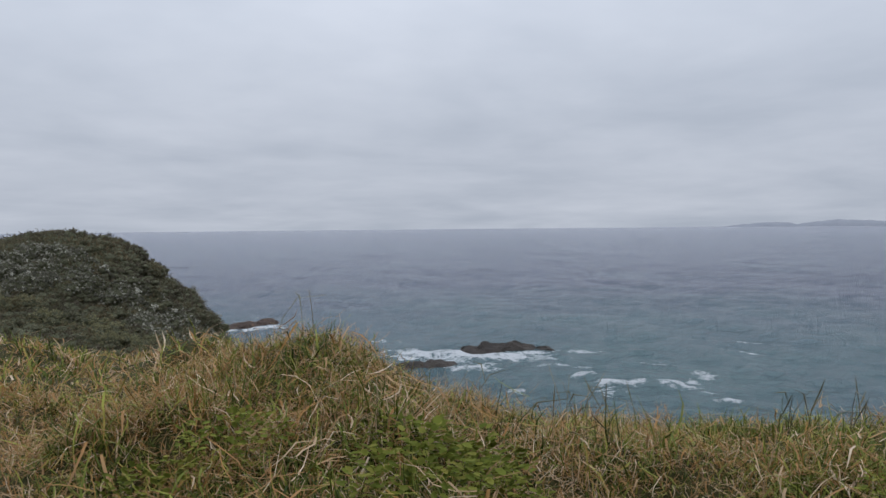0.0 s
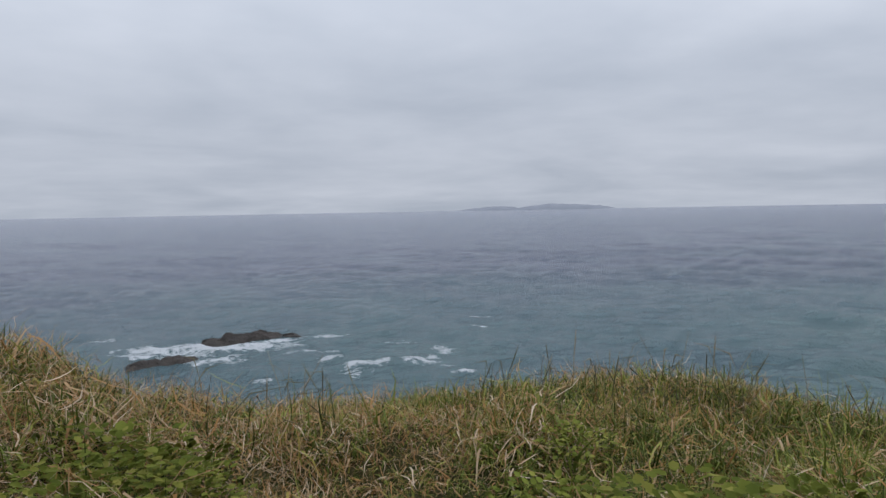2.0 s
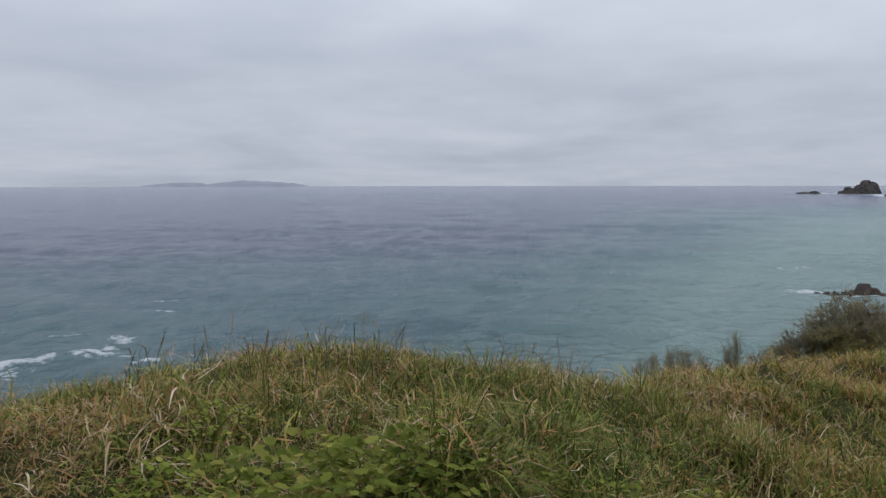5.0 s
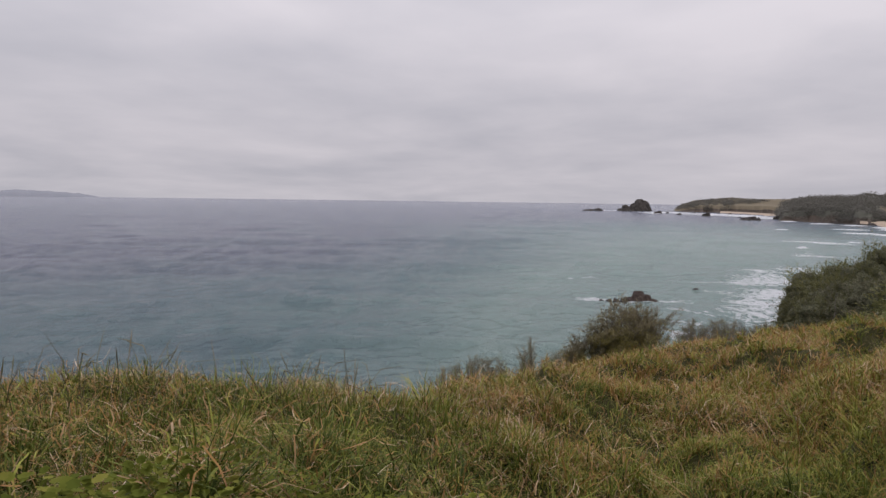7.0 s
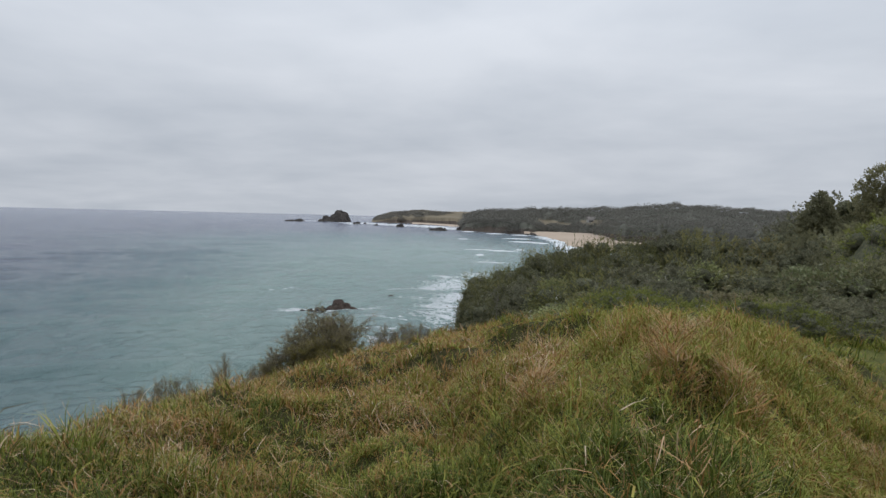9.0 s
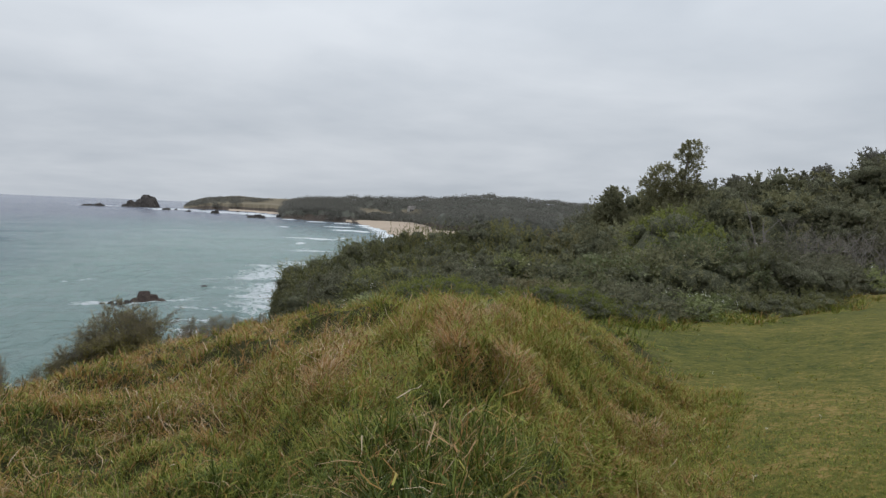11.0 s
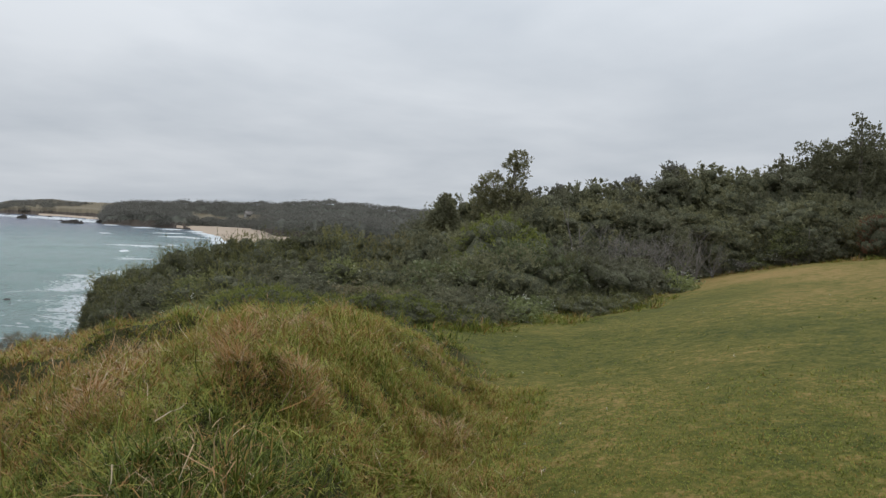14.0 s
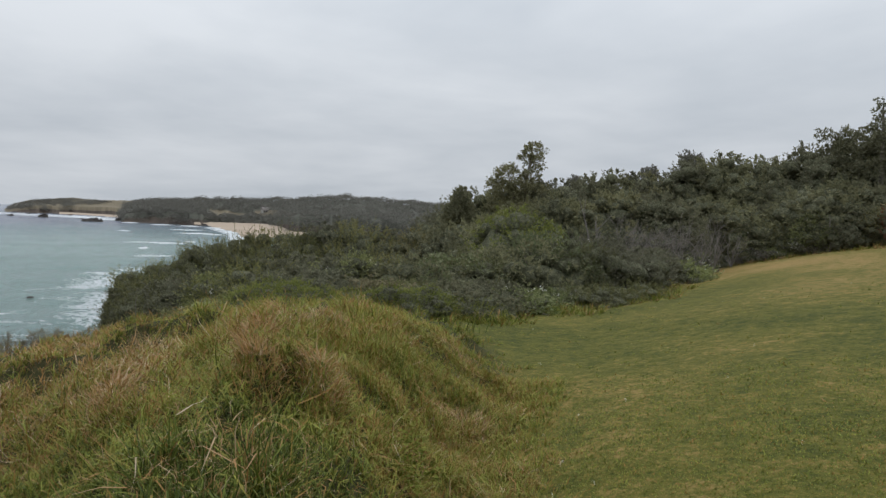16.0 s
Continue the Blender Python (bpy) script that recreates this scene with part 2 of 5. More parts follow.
sl.new(fmap.outputs[0], rmix.inputs[0]), sl.new(rmix.outputs[0], sp.inputs["Roughness"])
sp.inputs["IOR"].default_value = 1.33
w1, w2 = noise_node(sn, sl, 0.38, 8.0, 0.68), noise_node(sn, sl, 2.0, 6.0, 0.65)
for w in (w1, w2):
    wmap = sn.new("ShaderNodeMapping")
    wmap.inputs["Rotation"].default_value, wmap.inputs["Scale"].default_value = (0, 0, radians(40)), (1, 0.75, 1)
    wtc = sn.new("ShaderNodeTexCoord")
    sl.new(wtc.outputs["Object"], wmap.inputs[0]), sl.new(wmap.outputs[0], w.inputs["Vector"])
ws = sn.new("ShaderNodeMath")
ws.operation = "MULTIPLY_ADD"
ws.inputs[1].default_value = 0.42
sl.new(w2.outputs[0], ws.inputs[0]), sl.new(w1.outputs[0], ws.inputs[2])
w3 = noise_node(sn, sl, 0.05, 5.0, 0.6)
ws3 = sn.new("ShaderNodeMath")
ws3.operation = "MULTIPLY_ADD"
ws3.inputs[1].default_value = 1.1
sl.new(w3.outputs[0], ws3.inputs[0]), sl.new(ws.outputs[0], ws3.inputs[2])
bump_node(sn, sl, ws3.outputs[0], 1.0, 2.0, sp)


# ---- mesh helpers ----
def mesh_np(name, verts, faces, mats, attrs=()):
    """A mesh from arrays; faces: a list of (n, k) index arrays."""
    me = bpy.data.meshes.new(name)
    verts = np.asarray(verts, dtype=np.float32)
    me.vertices.add(len(verts))
    me.vertices.foreach_set("co", verts.ravel())
    total = sum(f.size for f in faces)
    count = sum(len(f) for f in faces)
    me.loops.add(total)
    me.polygons.add(count)
    me.loops.foreach_set("vertex_index", np.concatenate([f.ravel() for f in faces]).astype(np.int32))
    sizes = np.concatenate([np.full(len(f), f.shape[1]) for f in faces])
    me.polygons.foreach_set("loop_start", np.concatenate([[0], np.cumsum(sizes)[:-1]]).astype(np.int32))
    me.update(calc_edges=True)
    me.validate()
    for key, values in attrs:
        me.attributes.new(key, "FLOAT", "POINT").data.foreach_set("value", np.asarray(values, dtype=np.float32))
    for m in mats:
        me.materials.append(m)
    me.polygons.foreach_set("use_smooth", np.ones(count, dtype=bool))
    return me


def link_part(name, me, parent=None, label=""):
    ob = new(name, me)
    if parent is not None:
        ob.parent = parent
    if label:
        ob["label"] = label
    return ob


def grid_faces(nu, nv, wrap=False):
    """Quads of a grid with nu rows of nv points each; wrap closes each row."""
    i = np.arange(nu - 1)[:, None] * nv
    j = np.arange(nv if wrap else nv - 1)[None, :]
    k = (j + 1) % nv
    return np.stack([i + j, i + k, i + nv + k, i + nv + j], -1).reshape(-1, 4)


def smooth(a, b, x):
    t = np.clip((np.asarray(x, float) - a) / (b - a), 0, 1)
    return t * t * (3 - 2 * t)


WAVES = {}


def ripple(x, y, size, seed, octaves=4, gain=0.5):
    """Smooth noise of the plane in -1..1, from a seeded lattice."""
    x, y = np.asarray(x, float), np.asarray(y, float)
    total, amp, norm = np.zeros(np.broadcast(x, y).shape), 1.0, 0.0
    for o in range(octaves):
        if (seed, o) not in WAVES:
            WAVES[seed, o] = np.random.default_rng(seed * 17 + o).uniform(-1, 1, (256, 256))
        lat = WAVES[seed, o]
        u, v = x / size * 2 ** o + 37.3 * o, y / size * 2 ** o + 11.7 * o
        iu, iv = np.floor(u).astype(int), np.floor(v).astype(int)
        fu, fv = u - iu, v - iv
        fu, fv = fu * fu * (3 - 2 * fu), fv * fv * (3 - 2 * fv)
        g = lambda a, b: lat[a % 256, b % 256]
        total += amp * ((g(iu, iv) * (1 - fu) + g(iu + 1, iv) * fu) * (1 - fv) + (g(iu, iv + 1) * (1 - fu) + g(iu + 1, iv + 1) * fu) * fv)
        norm += amp
        amp *= gain
    return total / norm * 1.4


def polar(b, d):
    b = np.radians(b)
    return OX + d * np.sin(b), OY + d * np.cos(b)


def bearing(x, y):
    """Degrees clockwise from the first outlook, in -180..180, and the distance, from the standing place."""
    return np.degrees(np.arctan2(x - OX, y - OY)), np.hypot(x - OX, y - OY)


# ---- the lie of the land ----
# bearings, and for each: distance of the brow, angle under the eye of its grass tips
BROW_B = [-60, -30, -22, -15, -12, -8.7, -6.9, -4.2, -1.8, 0.6, 3, 7, 11.3, 15.6, 20, 25, 28.4, 32.7, 37, 41.6, 46, 50, 55, 59, 63.4, 67, 71, 77, 83, 88, 92, 99, 107, 112, 115, 118.2, 120.5, 123.5, 125.2, 127, 132]
BROW_D = [7, 6.5, 6.2, 5.2, 4.8, 4.4, 4.3, 4.2, 4.1, 4.0, 4.0, 4.0, 4.0, 4.1, 4.2, 4.3, 4.3, 4.4, 4.5, 4.5, 4.5, 4.5, 4.5, 4.6, 4.6, 4.7, 5.0, 5.8, 7, 8.3, 9.1, 10, 8.8, 8.0, 7.7, 8.0, 8.4, 9.1, 9.5, 10, 11]
BROW_A = [7, 7.6, 8.0, 9.2, 8.6, 7.9, 7.3, 7.0, 6.9, 7.6, 9.2, 10.8, 12.0, 12.6, 13.4, 13.9, 13.1, 12.2, 12.0, 11.9, 12.3, 12.7, 13.4, 14.1, 14.8, 15.0, 14.9, 14.1, 13.5, 12.2, 11.1, 9.3, 7.9, 7.1, 6.9, 6.8, 6.85, 7.5, 8.3, 8.8, 11]
TIPS = 0.19  # how far the grass tips stand over the earth on the brow


def lawn_mask(x, y, soft=0.25):
    """0 in the long grass of the mound, 1 on the mown lawn behind it."""
    edge = np.interp(x, [0, 3, 4.6, 5.3, 6.9, 8.6, 10.8, 12.3, 20], [-2.9, -3.9, -4.8, -5.5, -6.72, -7.9, -9.1, -9.4, -13.5])
    s = (y - edge) * 0.82 + 0.2 * ripple(x, y, 1.7, 3)
    b, d = bearing(x, y)
    return np.maximum(1 - smooth(-soft, soft * 1.4, s), smooth(14, 20, d) * smooth(118, 126, np.abs(b)))


def lawn_height(x, y):
    b, d = bearing(x, y)
    bb = np.where(b < -90, b + 360, b)
    slope = np.interp(bb, [100, 120, 137, 145, 148, 153, 159, 165, 180, 240], [-0.07, -0.055, -0.046, -0.018, -0.006, 0.012, 0.028, 0.036, 0.04, 0.02])
    return -1.65 + slope * np.minimum(d, 70)


# hollows between the tussocks of the mound: x, y, radius, depth
HOLLOWS = ((4.02, -2.66, 0.34, 0.34), (6.2, -5.2, 0.3, 0.14), (5.93, -3.86, 0.4, 0.2), (5.4, -4.55, 0.28, 0.15), (3.4, -2.1, 0.25, 0.14))
TUSSOCKS = ((4.38, -2.54), (4.36, -2.94), (4.68, -2.62), (6.9, -4.05), (4.95, -1.80), (6.5, -3.5), (5.75, -5.05), (4.45, -1.5))
TUFTS = ((4.42, -2.50, 0.36, 0.05), (4.80, -3.10, 0.36, 0.06), (6.6, -3.2, 0.45, 0.08), (6.85, -2.3, 0.45, 0.06))


# knoll: bearings, angles of its outline, and distances of its foot, crest and far side
KNOLL_B = [-60, -34, -26, -22, -20, -17.9, -16.8, -15.3, -13.8, -13.0, -12.0, -11.0, -9.8, -9.0, -8.0, -7.3, -6.6, -5.8]
KNOLL_A = [-2.0, -1.2, -0.9, -0.6, -0.2, 0.03, -0.15, -0.55, -1.0, -1.74, -2.55, -3.67, -4.6, -5.86, -6.97, -7.8, -9.5, -13]
KNOLL_D = (25.0, 39.5, 52.0)


def spots(x, y, rows):
    return sum(a * np.exp(-(((x - sx) ** 2 + (y - sy) ** 2) / r ** 2)) for sx, sy, r, a in rows)


def land(x, y):
    """Height of the earth."""
    x, y = np.asarray(x, float), np.asarray(y, float)
    b, d = bearing(x, y)
    bd, ba = np.interp(b, BROW_B, BROW_D), np.interp(b, BROW_B, BROW_A)
    top = -bd * np.tan(np.radians(ba)) - TIPS
    near = -1.62 + (np.minimum(top, -0.9) + 1.62) * smooth(0.7, 2.3, d)
    z = np.where(d < bd, near + (top - near) * smooth(0.45, 1.0, d / bd), top)
    # outer flank: gentle where the shrubs grow, steep elsewhere, then the cliff
    fall = np.interp(b, [-30, -22, -8, -4, 66, 74, 84, 98, 112, 130], [0.10, 0.13, 0.2, 0.42, 0.45, 0.34, 0.24, 0.185, 0.14, 0.05])
    out = np.maximum(d - bd, 0)
    z = z - fall * out * smooth(-0.3, 0.9, out)
    edge = np.interp(b, [-40, -22, -6, 0, 60, 80, 98, 122, 130], [70, 60, 46, 24, 26, 36, 42, 46, 200])
    # overgrown knoll beyond the first outlook: steep towards the eye and the sea
    crest = KNOLL_D[1] * np.tan(np.radians(np.interp(b + 1.3 * smooth(-17, -13, b), KNOLL_B, KNOLL_A))) - 0.62
    swell = smooth(KNOLL_D[0], KNOLL_D[1], d) ** 0.85 * (1 - smooth(KNOLL_D[1] + 2, KNOLL_D[2], d))
    z = np.where(b < -5.5, z + np.maximum(crest - z, 0) * swell, z)
    m = lawn_mask(x, y)
    fall_to = lawn_mask(x, y, 1.1)
    inland = smooth(112, 134, np.abs(b)) * smooth(9, 16, d)
    z = np.where(np.abs(b) > 150, lawn_height(x, y), z * (1 - np.maximum(fall_to, inland)) + lawn_height(x, y) * np.maximum(fall_to, inland))
    billow = (0.30 - 0.17 * smooth(113, 118, b) * smooth(4.8, 5.6, d)) * np.abs(ripple(x, y, 0.95, 5, 2, 0.35)) ** 0.8 + (0.06 + 0.05 * smooth(84, 98, b)) * ripple(x, y, 0.33, 7, 2) - 0.10
    z = z + billow * (1 - 0.7 * np.exp(-(((d - bd) / 0.7) ** 2)) * (b < 80)) * (1 - m) * smooth(0.8, 2, d) * (1 - smooth(12, 30, d)) + 0.05 * ripple(x, y, 5, 6, 2)
    z = z - spots(x, y, HOLLOWS) + spots(x, y, TUFTS)
    z = z - 2.2 * np.maximum(d - edge, 0) * (np.abs(b) < 132)
    return np.maximum(z + EYE, SEA - 4)


def build_ground():
    bs = np.concatenate([np.arange(-180, -40, 3.0), np.arange(-40, 165, 0.5), np.arange(165, 180, 3.0)])
    ds = np.concatenate([[0.0], np.geomspace(0.4, 14, 130), np.geomspace(14.5, 320, 70)])
    B, D = np.meshgrid(bs, ds)
    x, y = polar(B, D)
    z = land(x, y)
    v = np.stack([x, y, z], -1).reshape(-1, 3)
    # mown turf goes on behind the standing place
    around = np.where(B < 60, 1 - smooth(-42, -28, B + 4 * ripple(x, y, 0.8, 27, 3)), smooth(138, 150, B + 4 * ripple(x, y, 0.8, 27, 3)))
    turf = np.maximum(lawn_mask(x, y), np.maximum(around * (D < 60), 1 - smooth(0.8, 1.4, D)))
    me = mesh_np("ground", v, [grid_faces(len(ds), len(bs), True)], [mat_ground], [("lawn", turf.ravel()), ("parched", (smooth(14, 34, D) + 0.9 * ripple(x, y, 3.2, 24, 4, 0.6) - 0.15).ravel())])
    tagged(new("ground", me), "grassy clifftop headland with long tussocks and a mown lawn", "ground", kind="structure")


build_ground()


# ---- the sea ----
def sea_fields(x, y):
    b, d = bearing(x, y)
    shallow = 0.74 * np.exp(-((b - 93) / 22.0) ** 2) * (1 - smooth(110, 800, d)) + 0.44 * smooth(66, 96, b) * (1 - smooth(260, 950, d)) + 0.48 * (1 - smooth(70, 240, d))
    foam = np.full(x.shape, -0.36)

    def patch(b0, ang, wide, deep, amount, turn=0.0):
        far = 18 / math.tan(math.radians(ang))
        deep = max(deep, 0.03 * far if far > 250 else 0.0)
        cx, cy = polar(b0, far)
        c, s = math.cos(math.radians(b0 + turn)), math.sin(math.radians(b0 + turn))
        u, w = (x - cx) * c - (y - cy) * s, (x - cx) * s + (y - cy) * c
        return amount * np.exp(-((u / wide) ** 2 + (w / deep) ** 2) ** 1.5)

    # patches of broken water: bearing, angle under the eye, half width, half depth, amount, turn
    reef_wash = ((25.0, 12.7, 3.6, 2.6, 0.56), (26.4, 12.5, 2.2, 1.8, 0.54), (29.6, 12.6, 2.6, 3.0, 0.55), (31.2, 11.6, 1.8, 3.0, 0.50), (20.0, 11.5, 4.0, 1.6, 0.52), (12.5, 10.45, 7, 5.5, 0.78), (9.4, 10.4, 7, 6, 0.72), (15.0, 10.85, 7, 3.4, 0.70), (18.0, 10.95, 5, 2.2, 0.62), (13.0, 11.6, 6, 3, 0.52), (17.8, 10.6, 5, 2.2, 0.60), (10.5, 11.0, 6, 3.5, 0.62), (21.5, 10.35, 5, 1.6, 0.60), (22.0, 12.15, 2.6, 1.6, 0.62), (24.3, 12.7, 2.8, 1.7, 0.66), (23.9, 13.3, 1.5, 2.0, 0.56), (25.8, 13.0, 1.5, 1.0, 0.54), (28.4, 12.45, 1.5, 2.2, 0.60), (30.5, 12.3, 1.5, 3.0, 0.60), (31.6, 12.9, 1.8, 1.0, 0.56), (33.3, 13.5, 2.4, 0.8, 0.58), (16.5, 13.4, 2.0, 1.5, 0.54), (34.6, 8.9, 5, 1.2, 0.56), (33.8, 9.8, 3, 1.0, 0.54), (-5.0, 7.95, 9, 3, 0.62), (27.5, 11.0, 4, 1.0, 0.44), (5.0, 9.3, 5, 1.6, 0.5))
    rock_wash = ((85.4, 7.95, 5, 4.5, 0.66), (84.2, 8.3, 4.5, 3, 0.62), (87.6, 8.3, 5, 2.5, 0.62), (90.2, 8.0, 5, 2.0, 0.58), (91.8, 7.85, 4, 1.4, 0.50), (92.5, 8.8, 6, 1.6, 0.50), (90.8, 9.7, 3, 2, 0.55), (91.6, 10.6, 2.5, 3, 0.6), (84.0, 6.2, 7, 1.5, 0.46), (93.5, 6.3, 6, 1.2, 0.48), (92.3, 10.0, 2.5, 3.0, 0.52))
    shore_surf = ((97.7, 6.0, 10, 16, 0.80), (98.2, 7.2, 8, 15, 0.86), (96.4, 6.2, 9, 9, 0.70), (97.0, 7.6, 7, 9, 0.72), (97.4, 5.4, 9, 10, 0.66), (97.2, 8.6, 6, 8, 0.7), (97.2, 7.0, 11, 3, 0.70, -25), (95.0, 6.1, 5, 2.5, 0.56), (96.0, 8.3, 6, 7, 0.56), (98.0, 8.2, 7, 10, 0.76), (96.6, 9.4, 4, 4, 0.58), (94.4, 7.0, 5, 2.0, 0.50), (99.6, 5.1, 9, 16, 0.58), (101.0, 3.9, 10, 12, 0.5))
    far_surf = ((100.8, 2.84, 16, 2.6, 0.86), (103.2, 2.72, 4, 4, 0.8), (99.9, 3.26, 2.4, 3.0, 0.95), (103.6, 2.1, 13, 4.5, 0.85), (104.9, 2.16, 7, 5, 0.82), (103.0, 1.78, 14, 6, 0.78), (98.5, 1.93, 5, 4, 0.75), (101.0, 3.9, 9, 2.5, 0.7), (105.0, 1.62, 10, 22, 0.85), (105.5, 1.72, 9, 22, 0.9), (106.0, 1.86, 8, 26, 0.92), (106.3, 2.0, 8, 24, 0.92), (106.6, 2.16, 7, 26, 0.92), (106.8, 2.32, 7, 22, 0.92), (107.0, 2.5, 8, 20, 0.92), (107.6, 2.75, 10, 14, 0.9), (101.2, 1.46, 12, 8, 0.85), (103.2, 1.53, 12, 8, 0.7), (98.9, 1.34, 9, 10, 0.85), (97.6, 1.12, 26, 70, 0.85), (96.0, 1.0, 40, 110, 0.74), (94.2, 0.95, 50, 120, 0.66), (92.4, 0.9, 50, 120, 0.60), (90.3, 0.84, 60, 110, 0.66), (89.4, 0.92, 18, 22, 0.76), (93.2, 1.04, 10, 14, 0.7), (96.3, 1.26, 14, 12, 0.8), (85.4, 0.75, 60, 30, 0.6))
    for row in reef_wash + rock_wash + far_surf:
        foam = np.maximum(foam, 1.72 * patch(*row) - 0.36)
    for row in shore_surf:
        foam = np.maximum(foam, 1.42 * patch(*row) - 0.36)
    return np.clip(shallow, 0, 1), foam


def build_sea():
    bs = np.concatenate([np.arange(-180, -45, 5.0), np.arange(-45, 60, 0.42), np.arange(60, 112, 0.25), np.arange(112, 180, 4.0)])
    ds = np.concatenate([[5.0], np.geomspace(40, 420, 200), np.geomspace(424, 1500, 150), np.geomspace(1520, 4930, 40)])
    B, D = np.meshgrid(bs, ds)
    x, y = polar(B, D)
    fade = 1 - smooth(900, 2500, D)
    chop = ripple((x * 0.75 + y * 0.66), (x * -0.66 + y * 0.75) * 0.7, 2.8, 10, 3)
    swell = 0.32 * (np.abs(chop) ** 0.8 * np.sign(chop)) * (1 - smooth(120, 600, D)) + 0.26 * ripple((x * 0.8 + y * 0.6) * 1.0, (x * -0.6 + y * 0.8) * 0.5, 9.0, 8, 3) + 0.42 * ripple((x * 0.98 + y * 0.17), (x * -0.17 + y * 0.98) * 0.35, 13, 11, 2) + 0.50 * ripple((x * 0.9 + y * 0.43), (x * -0.43 + y * 0.9) * 0.3, 30, 9, 2)
    crest = (1 - np.abs(ripple((x * 0.95 + y * 0.3), (x * -0.3 + y * 0.95) * 0.32, 19, 21, 2, 0.4))) ** 4
    swell = swell + 0.75 * crest * (1 - smooth(250, 600, D)) * smooth(20, 60, B)
    shallow, foam = sea_fields(x, y)
    z = SEA + fade * (swell * np.minimum(1.0, 60 / D + 0.55)) + 0.35 * np.clip(foam - 0.3, 0, 1)
    me = mesh_np("sea", np.stack([x, y, z], -1).reshape(-1, 3), [grid_faces(len(ds), len(bs), True)], [mat_sea], [("shallow", shallow.ravel()), ("foam", foam.ravel())])
    tagged(new("sea", me), "grey-green choppy sea with white surf near the shore", "water", kind="structure")


build_sea()


# ---- rocks, stack and far coast ----
def rock_mesh(name, wide, deep, tall, seed, humps=None, n=44, jag=1.0, mat=None):
    """A weathered reef: wide along x, with ridges; humps: (position -1..1, height, width)."""
    u, v = np.meshgrid(np.linspace(-1.15, 1.15, n * 2), np.linspace(-1.15, 1.15, n))
    prof = np.zeros_like(u)
    for p, h, w in humps or [(0, 1, 0.6)]:
        prof = np.maximum(prof, h * np.exp(-((u - p) / w) ** 4 - (v / 0.75) ** 4))
    r = ripple(u * wide / 2, v * deep / 2, max(wide, deep) / 5, seed, 5, 0.6)
    ridged = 1 - np.abs(ripple(u * wide / 2 + 7, v * deep / 2, max(wide, deep) / 4, seed + 1, 4, 0.55))
    z = tall * (prof * (1.0 + jag * (0.42 * ridged - 0.38)) + 0.24 * jag * r * np.sqrt(prof + 0.02)) - 0.16 * tall - 1.2 * tall * np.clip(np.maximum(np.abs(u), np.abs(v)) - 0.95, 0, 1) * 4
    z = z + 0.42 * jag * tall * np.sqrt(np.clip(prof, 0, 1)) * (0.45 - np.abs(ripple(u * wide / 2, v * deep / 2, max(wide, deep) / 9, seed + 4, 4, 0.7)))
    x = u * wide / 2 + 0.05 * wide * ripple(u * 3, v * 3, 1, seed + 2, 3)
    y = v * deep / 2 + 0.08 * deep * ripple(u * 3, v * 3, 1, seed + 3, 3)
    me = mesh_np(name, np.stack([x, y, z], -1).reshape(-1, 3), [grid_faces(n, n * 2)], [mat or mat_rock])
    me.polygons.foreach_set("use_smooth", np.zeros(len(me.polygons), dtype=bool))
    return me


def put_rock(name, b, d, wide, deep, tall, seed, label, humps=None, turn=0, n=44, jag=1.0, mat=None):
    ob = new(name, rock_mesh(name, wide, deep, tall, seed, humps, n, jag, mat))
    x, y = polar(b, d)
    ob.matrix_world = pose(x, y, SEA, 0, 0, -b + turn)
    return tagged(ob, label, "rock", "reef rocks")


put_rock("reef_rock", 15.8, 100, 13.8, 5.5, 1.4, 31, "dark wet reef rock ringed by white surf", [(-0.78, 0.42, 0.22), (-0.35, 0.75, 0.28), (0.05, 1.0, 0.34), (0.42, 0.72, 0.22), (0.8, 0.58, 0.16)], 0, 56)
put_rock("reef_rock", 9.0, 89, 8, 4, 0.75, 37, "dark low reef rock awash near the cliff foot", [(-0.4, 0.8, 0.5), (0.35, 1.0, 0.4), (0.8, 0.7, 0.2)])
put_rock("reef_rock", -4.9, 133, 10, 6, 1.0, 35, "low brown rock ledge awash below the brow", [(-0.3, 0.7, 0.5), (0.5, 1.0, 0.4)], 0, 44, 1.0, mat_brown_rock)
put_rock("reef_rock", 88.5, 126, 6.4, 4.4, 2.5, 41, "brown weathered rock standing out of the surf", [(-0.12, 1.0, 0.36), (0.25, 0.82, 0.36), (-0.5, 0.55, 0.3), (0.65, 0.45, 0.28)], 0, 44, 0.45, mat_brown_rock)
put_rock("reef_rock", 86.2, 125, 4.8, 2.4, 1.05, 43, "low dark jagged rock beside a taller one in the surf", [(-0.75, 0.6, 0.2), (-0.2, 0.7, 0.2), (0.35, 0.9, 0.22), (0.75, 1, 0.2)], 0, 30)
put_rock("reef_rock", 90.7, 108, 1.3, 0.9, 0.45, 46, "small dark rock awash in shallow water", None, 0, 16)
put_rock("reef_rock", 92.6, 148, 2.6, 2, 0.6, 45, "small dark rock awash in shallow water", None, 0, 20)
put_rock("rock_islet", 87.8, 1340, 62, 45, 26.5, 51, "tall dark rock islet cleft into two humps", [(-0.5, 0.60, 0.24), (-0.72, 0.34, 0.30), (-0.3, 0.5, 0.26), (-0.02, 0.70, 0.24), (0.28, 1.0, 0.34), (0.58, 0.88, 0.32)], 0, 70, 0.16)
put_rock("reef_rock", 84.6, 1290, 42, 18, 5.5, 53, "long low dark reef beside the rock islet", [(-0.4, 0.6, 0.5), (0.4, 0.9, 0.4)])
